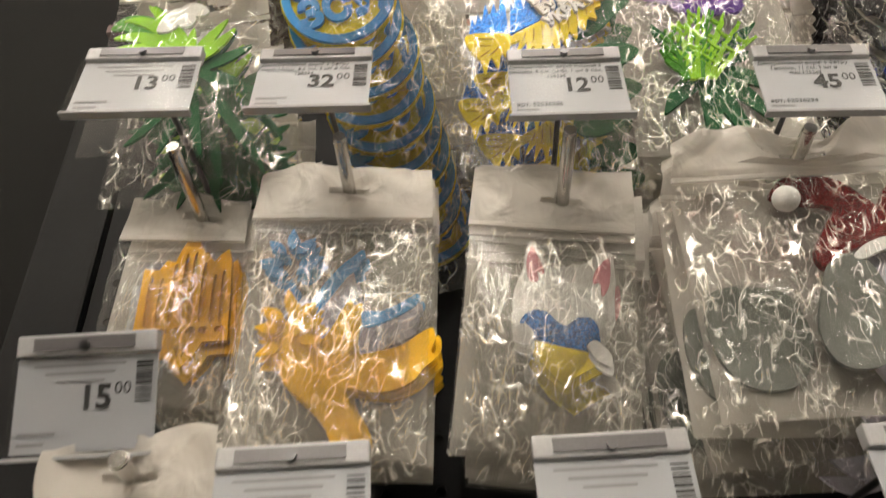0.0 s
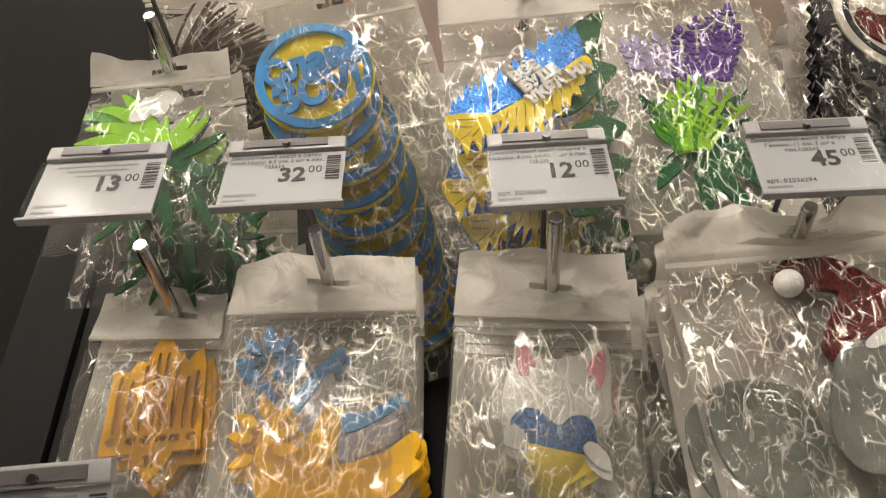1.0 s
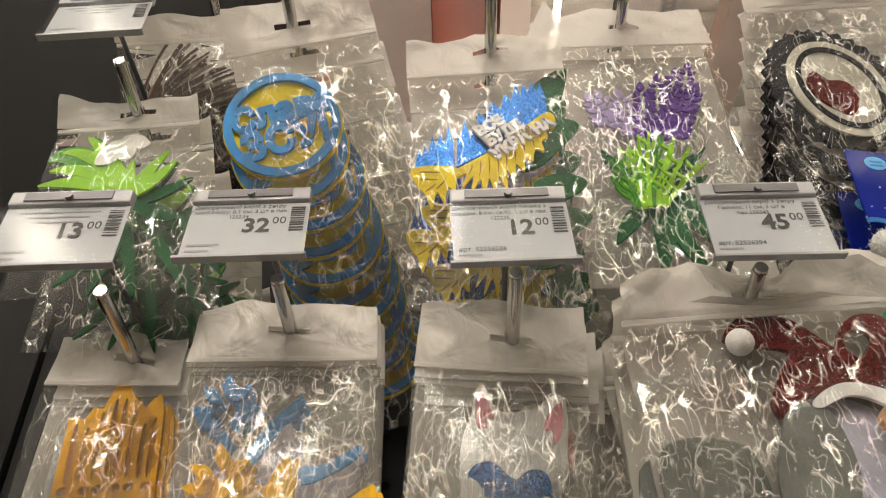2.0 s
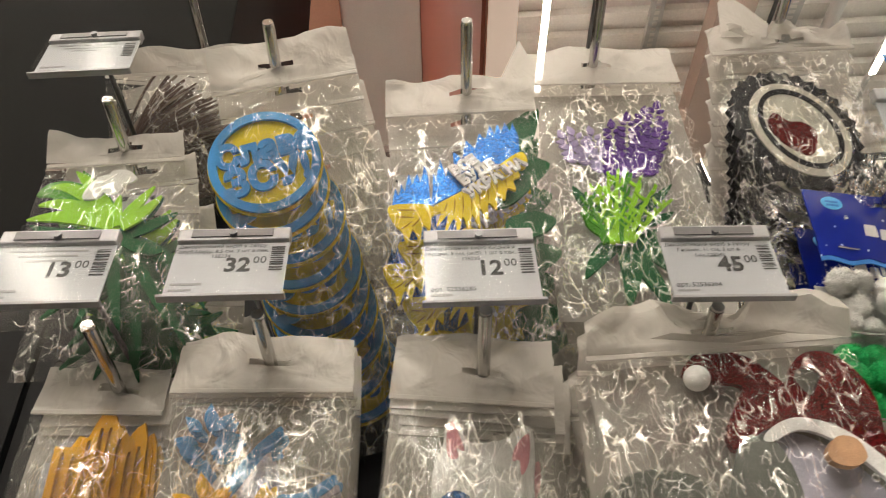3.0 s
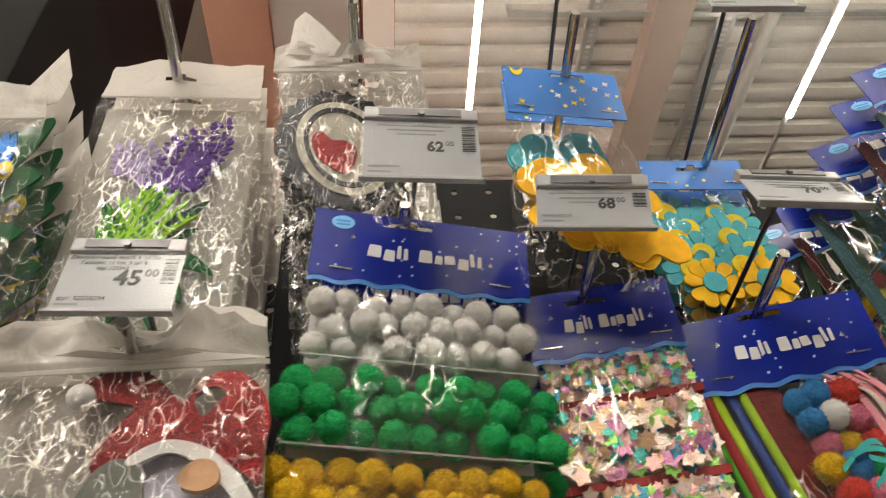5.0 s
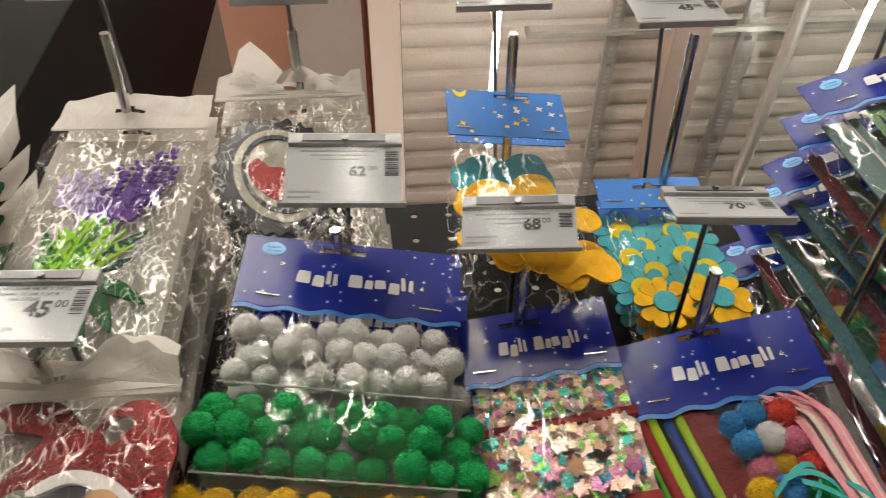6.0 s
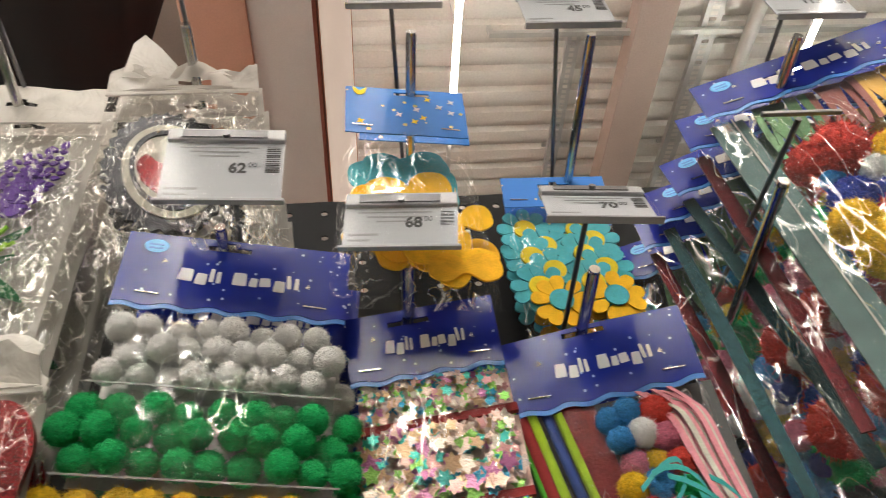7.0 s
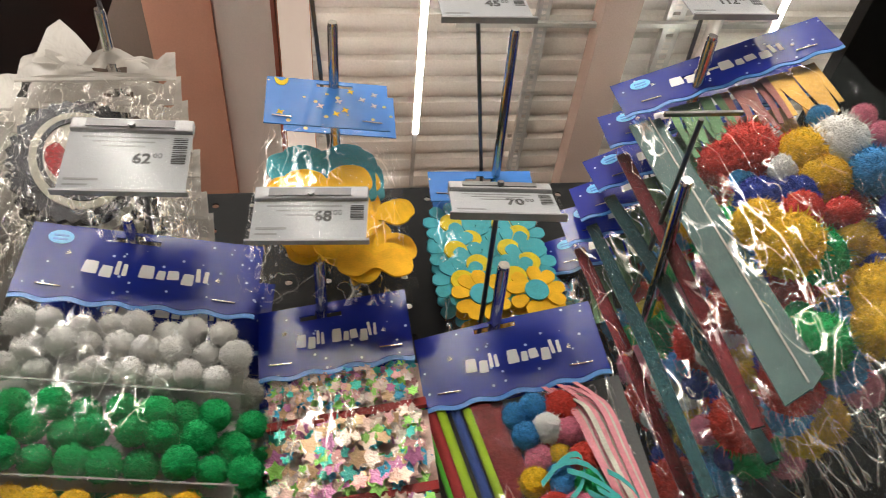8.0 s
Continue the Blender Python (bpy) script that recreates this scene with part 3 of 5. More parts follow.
def zip_bag(name, label, group, w, h, seed, header=0.028, above=0.014, curl=0.0, folds=80, amp=1.0, taper=0.0, tilt=0.0, off=(0.0, 0.0), crumple=1.0, film=None, back=False):
    """A grip-seal bag hung by the slot in its milky top strip; the origin is in the slot."""
    t = thing(name, label, "packet", group)
    rnd = random.Random(seed)
    top = [(-w / 2, above - header), (w / 2, above - header), (w / 2 - 0.001, above - rnd.uniform(0, 0.003)), (w * 0.2, above + rnd.uniform(-0.001, 0.002)), (-w * 0.2, above + rnd.uniform(-0.001, 0.002)), (-w / 2 + 0.001, above - rnd.uniform(0, 0.003))]
    bm = bmesh.new()
    add_plate(bm, top, 0.0003, -0.0004, [shifted(slot_outline(), -off[0], -off[1])])
    bmesh.ops.subdivide_edges(bm, edges=bm.edges[:], cuts=4, use_grid_fill=True)
    for vtx in bm.verts:
        k = vtx.co.x / w * 2
        up = max(0.0, (vtx.co.z - (above - header)) / header)
        vtx.co.y += (-curl * abs(k) ** 2 + 0.0018 * math.sin(4 * k + seed) + 0.0007 * crumple * math.sin(9 * k + 300 * vtx.co.z + 2 * seed) + 0.0004 * crumple * math.sin(17 * k - 420 * vtx.co.z + seed)) * min(1.0, 0.25 + up)
        vtx.co.z += (0.0012 * crumple * math.sin(6 * k + 3 * seed) + 0.0006 * (crumple - 1) * math.sin(15 * k + seed)) * up
    hang = Matrix.Translation((off[0], 0, off[1])) @ Matrix.Rotation(radians(tilt), 4, "Y")
    pieces = [part("hang_strip", bm, M_HEADER, t, "milky white hanging strip with a slot", smooth=True),
              part("zip_seal", box(-w / 2, w / 2, -0.0012, 0.0002, above - header - 0.0022, above - header, 0.0004), M_HEADER, t, "pressed grip seal"),
              part("film", film_mesh("film", w, h - header, above - header - 0.002, seed, amp=amp, bulge=0.010, folds=folds, taper=taper, mat=film), None, t, "crinkled clear film")]
    if back:
        pieces.append(part("back_film", box(-w * 0.49, w * 0.49, 0.0090, 0.0092, above - h, above - header - 0.002), M_BACKFILM, t, "milky back of the bag"))
    for p in pieces:
        p.matrix_basis = hang
    return t


def stack(first, n, dy, dz=0.0, dx=0.0, turn=2.0, lean=0.0, seed=1, shift=0.002):
    """Copies of a packet behind the first one on its peg."""
    rnd = random.Random(seed)
    m0 = first.matrix_basis.copy()
    out = []
    for i in range(1, n):
        j = Matrix.Translation((dx * i + rnd.uniform(-shift, shift), dy * i, dz * i)) @ m0 @ pose(0, 0, 0, lean * i + rnd.uniform(-2, 2), rnd.uniform(-turn, turn), rnd.uniform(-turn, turn))
        out.append(copy_thing(first, j))
    return out


# ---- price tags and hooks ----
TAGS_B = [
    ((-0.1147, 0.2739, 1.7132), (-2.0, 1.6, 1.4), "13", "00", (), ""),
    ((-0.0471, 0.2819, 1.7159), (-5.2, 2.1, 0.9), "32", "00", ("Декоративний виріб з фетру", "Голуб Миру, 8,5 см, 3 шт в пак.", "125234"), ""),
    ((0.0543, 0.2848, 1.7100), (0.0, 1.5, 1.1), "12", "00", ("Декоративний виріб Кицька з", "серцем, 8 см, (ж/б), 1 шт в пак.", "125235"), "арт. 52536286"),
    ((0.1552, 0.2876, 1.7062), (0.0, 4.3, -0.7), "45", "00", ("Декоративний виріб з фетру", "Гномик, 11 см, 3 шт в", "пак.125243"), "арт. 52536294"),
]
PEGS_B = [(-0.112, 0.306, 1.690), (-0.041, 0.306, 1.690), (0.055, 0.300, 1.680), (0.153, 0.303, 1.676)]
for tg, pg in zip(TAGS_B, PEGS_B):
    price_tag(*tg[0], *tg[2:], w=0.0492, h=0.0372, lean=tg[1][0], roll=tg[1][1], yaw=tg[1][2])
    hook(*pg, tag=tg[0])
TAGS_R = [
    ((0.2805, 0.2746, 1.7751), (11.5, 3.1, 1.3), "62", "00", 0.0580, 0.0415, (0.272, 0.315, 1.752)),
    ((0.3614, 0.2930, 1.7445), (12.0, 8.0, -5.0), "68", "00", 0.0570, 0.0295, (0.363, 0.318, 1.722)),
    ((0.4466, 0.2783, 1.7258), (-17.0, 5.6, -0.6), "70", "00", 0.0505, 0.0323, (0.449, 0.308, 1.703)),
]
for at, turn, a, b, w, h, pg in TAGS_R:
    price_tag(*at, a, b, lean=turn[0], roll=turn[1], yaw=turn[2], w=w, h=h, size=0.0082)
    hook(*pg, tag=at)
TAGS_A = [
    (-0.1329, 0.2736, 1.8567, "", "", -3.5, (-0.116, 0.273, 1.800)),
    (0.144, 0.240, 1.895, "", "", 0, (0.144, 0.272, 1.879)),
    (0.249, 0.240, 1.882, "", "", 0, (0.250, 0.270, 1.872)),
    (0.364, 0.240, 1.868, "45", "00", 0, (0.376, 0.270, 1.859)),
    (0.453, 0.240, 1.845, "45", "00", 0, (0.482, 0.272, 1.856)),
    (0.590, 0.240, 1.850, "112", "00", 0, (0.574, 0.245, 1.802)),
]
for x, y, z, a, b, ln, pg in TAGS_A:
    price_tag(x, y, z, a, b, lean=ln, w=0.050, h=0.037, size=0.0082)
    hook(*pg, tag=(x, y, z))
hook(-0.038, 0.254, 1.830)
hook(0.060, 0.252, 1.820)
hook(-0.105, 0.270, 1.950)
hook(0.552, 0.260, 1.705, tag=(0.531, 0.235, 1.724), slope=-0.10, dx=-0.026)
t = thing("empty_tag_holder", "thin metal tag holder without a label", "tag holder", "", pose(0.531, 0.235, 1.720))
part("bar", box(-0.0185, 0.0185, -0.001, 0.001, -0.001, 0.001, 0.0004), M_ROD, t)
TAGS_C = [(-0.1166, 0.2883, 1.5913, "15", "00", (-0.100, 0.290, 1.549)), (-0.047, 0.290, 1.550, "", "", (-0.045, 0.300, 1.53)), (0.046, 0.290, 1.548, "", "", (0.05, 0.300, 1.53)), (0.142, 0.290, 1.546, "", "", (0.145, 0.300, 1.53))]
for x, y, z, a, b, pg in TAGS_C:
    price_tag(x, y, z, a, b, w=0.0485, h=0.0385, lean=18 if a else 0)
    hook(*pg, tag=(x, y, z))


# ---- felt packets, lower row ----
def bag_at(t, x, y, z, lean=6.0, roll=0.0, yaw=0.0):
    t.matrix_basis = pose(x, y, z, lean, roll, yaw)
    return t


def cut(t, name, pts, mat, y, thick=0.0018, label="", n=4, holes=(), smooth=True):
    """A felt or foam piece from an outline in millimetres."""
    return part(name, plate(spline(mm(pts), n) if smooth else mm(pts), thick, y, holes), mat, t, label)


def leaf(t, name, x, z, turn, length, width, mat, y, thick=0.0015, label=""):
    return part(name, plate(shifted(petal(length / 1000, width / 1000), x / 1000, z / 1000, turn), thick, y), mat, t, label)


def ribbon(p0, p1, p2, width, n=12, even=False):
    """A strip along a bent line, in millimetres: a blade, or an even stem."""
    a, b, left, right = [Vector(p) / 1000 for p in (p0, p1, p2)], width / 2000, [], []
    for i in range(n + 1):
        t = i / n
        c = a[0] * (1 - t) ** 2 + a[1] * 2 * t * (1 - t) + a[2] * t * t
        d = (a[1] - a[0]) * (1 - t) + (a[2] - a[1]) * t
        w = b * (1 - 0.45 * t if even else 0.08 + 0.92 * math.sin(math.pi * min(0.25 + 0.75 * t, 1.0)) ** 0.8)
        q = Vector((-d.y, d.x)).normalized() * w
        left.append(c + q)
        right.append(c - q)
    return left + right[::-1]


# golden openwork emblem
b = zip_bag("emblem_packet", "clear grip-seal packet of golden openwork emblems", "emblem packets", 0.059, 0.100, 11, header=0.022, above=0.012, tilt=5, off=(-0.007, 0.0), back=True)
def emblem(t, y, dx, dz, label):
    out = [(-21, 13), (-14, 12), (-11, 17), (-7, 16), (-5, 22), (-2, 28), (0, 31), (2, 28), (5, 22), (8, 18), (11, 15), (14, 19), (17, 21), (19, 13), (20, -24), (9, -24), (6, -30), (0, -36), (-6, -30), (-9, -24), (-22, -24)]
    holes = []
    for x, z0, z1 in ((-17, -13, 8), (-12, -13, 6), (-6.5, -12, 12), (-1.8, -10, 17), (2.2, -10, 17), (7, -12, 12), (12, -13, 6), (16, -13, 8)):
        holes.append(shifted(spline(mm([(x - 1.1, z0), (x + 1.1, z0), (x + 0.9, z1), (x - 0.9, z1)]), 3), dx, dz))
    for x in (-17.5, -9.0, -3.4, 3.4, 9.0, 16.0):
        holes.append(shifted(circle(0.0019, 10, 0.0024), dx + x / 1000, dz - 0.0185))
    holes.append(shifted(mm([(-3.4, -25), (-0.8, -25), (-0.8, -31)]), dx, dz))
    holes.append(shifted(mm([(0.8, -31), (0.8, -25), (3.4, -25)]), dx, dz))
    part("emblem", plate(shifted(mm(out), dx, dz), 0.0022, y, holes), M_ORANGE, t, label)
emblem(b, 0.001, -0.003, -0.038, "golden yellow openwork foam emblem")
emblem(b, 0.0045, -0.001, -0.043, "golden yellow openwork foam emblem")
part("backing_card", box(-0.031, -0.012, 0.0075, 0.008, -0.075, -0.030), M_PAPER, b, "white slip of paper")
bag_at(b, -0.112, 0.350, 1.685, 6)
stack(b, 6, 0.0035, -0.0035, dx=0.001, seed=2, turn=1.5, lean=1.2)

# winged ornament
b = zip_bag("dove_packet", "clear grip-seal packet with a blue and yellow winged ornament", "winged ornament packets", 0.081, 0.132, 12, header=0.026, above=0.013, tilt=4, off=(-0.002, 0.0), back=True)
cut(b, "yellow_wing", [(-27, -73), (-25, -64), (-20, -67), (-15, -75), (-8, -70), (-3, -61), (1, -55), (3, -58), (6, -57), (5, -65), (4, -73), (1, -80), (12, -79), (22, -77), (30, -72), (35, -70), (36, -75), (34, -80), (36, -83), (30, -88), (27, -92), (18, -96), (8, -96), (0, -94), (2, -101), (6, -109), (6, -116), (1, -115), (-2, -118), (-6, -114), (-8, -109), (-13, -102), (-20, -95), (-26, -88), (-28, -80)], M_YELLOW, 0.0008, 0.002, "deep yellow felt wing and tail", n=3)
cut(b, "lilac_wing", [(-18, -62), (-10, -52), (-2, -44), (1, -40), (3, -46), (3, -55), (-2, -60), (-8, -70), (-16, -74)], M_LILAC, 0.0035, 0.0015, "pale lilac felt wing")
cut(b, "lilac_wing", [(5, -78), (6, -64), (12, -63), (22, -60), (30, -57), (31, -60), (27, -62), (30, -65), (26, -68), (28, -71), (16, -76)], M_LILAC, 0.0038, 0.0015, "pale lilac felt wing", n=3)
cut(b, "blue_edge", [(-18, -58), (-12, -48), (-4, -38), (2, -33), (6, -30), (7, -34), (4, -37), (5, -40), (0, -42), (-6, -50), (-14, -60)], M_SKY, 0.0026, 0.0015, "sky blue felt edge", n=3)
cut(b, "blue_edge", [(6, -60), (14, -60), (22, -57), (29, -53), (30, -56), (26, -60), (16, -65), (7, -67)], M_SKY, 0.0028, 0.0015, "sky blue felt edge", n=3)
cut(b, "white_body", [(-25, -60), (-20, -50), (-17, -52), (-19, -62), (-19, -84), (-25, -84), (-28, -74)], M_WHITE, 0.0052, 0.0012)
for x, z, a in ((-25, -28, 0), (-23, -30, -45), (-28, -30, 45), (-22, -35, -75), (-29, -35, 75), (-23, -40, -60), (-28, -41, 60), (-25, -42, 175)):
    leaf(b, "blue_leaf", x, z, a, 11, 5, M_SKY, 0.0022 + 0.0001 * abs(a) / 10, label="sky blue felt leaf")
for i, (x, z, a) in enumerate(((-23, -60, 10), (-21, -63, -50), (-26, -63, 60), (-20, -68, -70), (-27, -68, 80), (-20, -73, -95), (-26, -75, 110), (-22, -72, -20))):
    leaf(b, "yellow_leaf", x, z, a, 11, 5, M_YELLOW, -0.0012 - 0.00015 * i, label="yellow felt leaf")
bag_at(b, -0.041, 0.338, 1.686, 4)
stack(b, 6, 0.0024, -0.0008, dx=0.0004, seed=3, turn=1.0, lean=1.0, shift=0.001)

# white ornament with a two-coloured heart
b = zip_bag("heart_ornament_packet", "clear packet with a white ornament and blue and yellow heart", "heart ornament packets", 0.073, 0.124, 13, header=0.030, above=0.017, tilt=8, off=(-0.004, 0.0), back=True)
cut(b, "white_body", [(-20, -32), (-18, -24), (-15, -18), (-12, -23), (-9, -31), (0, -32), (7, -31), (13, -27), (19, -27), (19, -36), (17, -46), (15, -57), (6, -64), (-6, -66), (-16, -63), (-23, -58), (-26, -50), (-24, -40)], M_WHITE, 0.002, 0.002, "white felt rounded body with two points")
cut(b, "pink_tip", [(-18, -37), (-18, -28), (-15, -22), (-12, -30), (-11, -35), (-14, -34), (-14, -38)], M_PINK, 0.0008, 0.001, "pink felt tip")
cut(b, "pink_tip", [(17, -30), (11, -35), (9, -41), (12, -41), (12, -47), (15, -44), (17, -37)], M_PINK, 0.0008, 0.001, "pink felt tip")
cut(b, "blue_heart_top", [(-24, -58), (-20, -53), (-13, -53), (-6, -60), (0, -57), (6, -58), (8, -64), (4, -71), (-8, -69), (-20, -64)], M_BLUEGLIT, -0.0012, 0.0015, "blue glitter upper half of a heart")
cut(b, "yellow_heart_point", [(-21, -65), (-10, -68), (5, -73), (7, -77), (-2, -81), (-9, -85), (-13, -81), (-18, -73)], M_LEMON, -0.0010, 0.0015, "lemon yellow lower half of a heart", smooth=False)
cut(b, "white_paw", [(-27, -66), (-26, -60), (-22, -59), (-19, -63), (-21, -68)], M_WHITE, -0.003, 0.0015)
cut(b, "white_paw", [(2, -70), (6, -68), (11, -74), (10, -79), (5, -76)], M_WHITE, -0.003, 0.0015)
bag_at(b, 0.054, 0.340, 1.675, 8)
stack(b, 6, 0.0026, -0.0030, dx=0.001, seed=4, turn=1.5, lean=1.0)

# red cap ornament
b = zip_bag("cap_ornament_packet", "crinkled clear packet with a red glitter cap ornament and grey beard", "cap ornament packets", 0.114, 0.120, 14, header=0.020, above=0.010, folds=220, amp=2.5, crumple=3.2, curl=0.008, film=M_FILM_HEAVY, back=True)
cut(b, "red_cap", [(-18, -20), (-11, -12), (-1, -10), (11, -14), (19, -22), (24, -27), (29, -19), (37, -14), (47, -15), (55, -24), (58, -36), (56, -50), (55, -62), (45, -54), (31, -46), (19, -44), (7, -47), (-5, -54), (-7, -46), (1, -34), (5, -27), (-7, -24)], M_REDGLIT, 0.001, 0.003, "red glitter pointed cap", holes=[spline(mm([(28, -25), (34, -20), (40, -23), (37, -28), (32, -33)]), 4)])
cut(b, "white_brim", [(6, -50), (13, -45), (23, -43), (37, -48), (49, -60), (57, -76), (55, -81), (45, -66), (33, -53), (21, -48), (9, -52)], M_WHITE, -0.0015, 0.002, "white felt brim")
cut(b, "pale_beard", [(3, -52), (19, -47), (31, -52), (45, -66), (53, -84), (43, -106), (19, -112), (5, -98), (-1, -74)], M_LILAC, 0.0045, 0.002, "pale felt beard")
cut(b, "grey_beard", [(-7, -57), (-2, -51), (4, -49), (11, -53), (14, -65), (13, -80), (4, -94), (-11, -94), (-16, -80)], M_GREYFELT, -0.001, 0.002, "grey felt beard")
cut(b, "peach_oval", [(27, -58), (33, -53), (40, -55), (41, -62), (35, -65), (28, -63)], M_PEACH, -0.0055, 0.004, "peach felt oval")
# the second and third ornament of the packet lie behind the first
cut(b, "red_cap", [(-52, -22), (-44, -15), (-34, -17), (-26, -24), (-30, -30), (-40, -27), (-50, -29)], M_REDGLIT, 0.0105, 0.002, "red glitter tip of a second cap")
cut(b, "red_cap", [(-38, -36), (-24, -31), (-12, -36), (-10, -48), (-22, -52), (-36, -47)], M_REDGLIT, 0.0110, 0.002, "red glitter side of a third cap")
cut(b, "grey_beard", [(-52, -62), (-42, -57), (-30, -58), (-18, -64), (-16, -84), (-26, -98), (-44, -97), (-53, -82)], M_GREYFELT, 0.0068, 0.002, "grey felt beard")
bag_at(b, 0.153, 0.316, 1.674, 6)
stack(b, 5, 0.013, -0.003, dx=-0.0035, seed=5, turn=4, shift=0.003)
bm = bmesh.new()
bmesh.ops.create_icosphere(bm, subdivisions=3, radius=0.0054)
part("white_ball", mesh_ob("white_ball", bm, M_WHITE, True), None, b, "white fluffy ball").location = (-0.014, -0.003, -0.024)

# top of a packet on the lowest row
b = zip_bag("plain_packet", "clear grip-seal packet with a milky top strip", "plain packets", 0.056, 0.11, 41, header=0.030, above=0.014, curl=0.004)
bag_at(b, -0.100, 0.302, 1.547, 6, -3)
stack(b, 3, 0.010, -0.002, seed=21)

# ---- felt packets, upper row ----
# grass with a white flower
b = zip_bag("grass_packet", "clear packet with green felt grass and a white flower", "grass packets", 0.068, 0.105, 15, header=0.016, above=0.008, curl=0.006, taper=0.25, off=(-0.003, 0.0))
BLADES = (((5, -55), (20, -75), (30, -97), 6, M_LEAF), ((0, -55), (-10, -78), (-26, -92), 6, M_LEAF), ((8, -52), (28, -60), (38, -80), 6, M_LEAF), ((2, -58), (4, -80), (10, -100), 6, M_LEAF), ((4, -56), (-2, -76), (-10, -98), 6, M_LEAF), ((6, -54), (24, -66), (40, -66), 6, M_LEAF), ((0, -50), (-26, -50), (-40, -42), 7, M_LEAF), ((0, -48), (-28, -30), (-35, -17), 8, M_LEAF), ((2, -46), (-8, -26), (-20, -11), 7, M_GREEN), ((4, -50), (14, -44), (22, -30), 6, M_LEAF), ((6, -52), (20, -46), (30, -40), 6, M_LEAF),
          ((2, -50), (-20, -58), (-36, -56), 7, M_LEAF), ((4, -52), (16, -62), (26, -62), 6, M_LEAF), ((2, -52), (-8, -66), (-20, -74), 7, M_LEAF), ((0, -48), (-26, -14), (-39, -26), 14, M_GREEN),
          ((3, -47), (-18, -36), (-41, -40), 8, M_LIME), ((2, -46), (-22, -28), (-37, -32), 7, M_LIME), ((1, -45), (-20, -18), (-33, -22), 7, M_LIME), ((2, -45), (-12, -22), (-22, -13), 7, M_LIME),
          ((3, -47), (0, -38), (2, -29), 5, M_LIME), ((4, -47), (8, -38), (18, -25), 6, M_LIME), ((5, -48), (14, -42), (22, -31), 6, M_LIME))
for i, (p0, p1, p2, wd, mat) in enumerate(BLADES):
    part("blade", plate(ribbon(p0, p1, p2, wd), 0.0014, 0.0034 - 0.00022 * i), mat, b, "green felt blade")
for i, pts in enumerate(([(-16, -30), (-13, -21), (-8, -20), (-6, -27), (-10, -31)], [(-3, -15), (4, -15), (9, -20), (6, -23), (1, -22), (-4, -18)], [(-10, -19), (-2, -18), (3, -24), (1, -29), (-4, -29), (-8, -25)])):
    cut(b, "petal", pts, M_WHITE, -0.0016 - 0.0004 * i, 0.0012, "white felt petal")
bag_at(b, -0.116, 0.302, 1.7965, 10)
stack(b, 9, 0.012, -0.006, dx=0.003, seed=6, turn=11, shift=0.004)

# round badge with writing
b = zip_bag("badge_packet", "clear grip-seal packet with a round blue and yellow felt badge", "badge packets", 0.074, 0.112, 16, above=0.013, header=0.026, tilt=-8, off=(0.003, 0.002), curl=0.006)
BX, BZ, BR = -0.005, -0.055, 0.0275
part("disc", plate(shifted(circle(BR + 0.0007, 56), BX, BZ), 0.003, 0.002), M_LEMON, b, "yellow felt disc")
part("rim", plate(shifted(circle(BR, 56), BX, BZ), 0.002, 0.0, [shifted(circle(BR - 0.0042, 56), BX, BZ)]), M_SKY, b, "raised sky blue rim")
letters("writing", "Слава", 0.0165, 0.002, M_SKY, b, BX + 0.000, BZ + 0.0065, 0.0, turn=14, bold=0.0011)
letters("writing", "ЗСУ!", 0.0190, 0.002, M_SKY, b, BX + 0.002, BZ - 0.0085, 0.0, turn=14, bold=0.0011)
bag_at(b, -0.038, 0.277, 1.827, 20)
stack(b, 10, 0.0125, -0.0065, dx=0.0035, seed=7, lean=-1.0)

# petals in blue and yellow with green leaves
b = zip_bag("petal_packet", "clear grip-seal packet with blue glitter and yellow felt petals", "petal packets", 0.078, 0.120, 17, header=0.022, above=0.010, curl=0.004, off=(-0.004, 0.0))
part("torn_flap", plate(mm([(0, 6), (18, 10), (34, 44), (40, 22), (37, 2), (20, -4)]), 0.0003, 0.004), M_HEADER, b, "raised milky flap of the top strip")
cut(b, "green_leaf", [(8, -42), (14, -26), (24, -15), (37, -9), (34, -24), (27, -38), (16, -50)], M_LEAF, 0.0042, label="dark green felt leaf")
cut(b, "green_leaf", [(6, -70), (16, -52), (26, -41), (38, -46), (28, -58), (16, -69)], M_LEAF, 0.0050, label="dark green felt leaf")
cut(b, "green_leaf", [(12, -78), (26, -74), (36, -80), (26, -88), (14, -88)], M_LEAF, 0.0056, label="dark green felt leaf")
cut(b, "blue_wing", [(23, -40), (24, -30), (22, -20), (20, -26), (18, -19), (15.5, -26), (14, -20), (12, -27), (10, -20), (7, -30), (4, -26), (1, -36), (-3, -30), (-6, -42), (-10, -37), (-11, -49), (-13, -46), (-15, -53), (-17, -41), (-20, -54), (-21, -50), (-23, -69), (-7, -61), (10, -52)], M_BLUEGLIT, 0.0020, 0.0015, "blue glitter wing with pointed tips", smooth=False)
cut(b, "blue_piece", [(-42, -68), (-40, -58), (-38.5, -62), (-37, -55), (-35.5, -60), (-33, -49), (-31.5, -56), (-29, -49), (-27.5, -55), (-25, -44), (-23.5, -52), (-23.5, -69)], M_BLUEGLIT, 0.0024, 0.0015, "blue glitter piece with pointed tips", smooth=False)
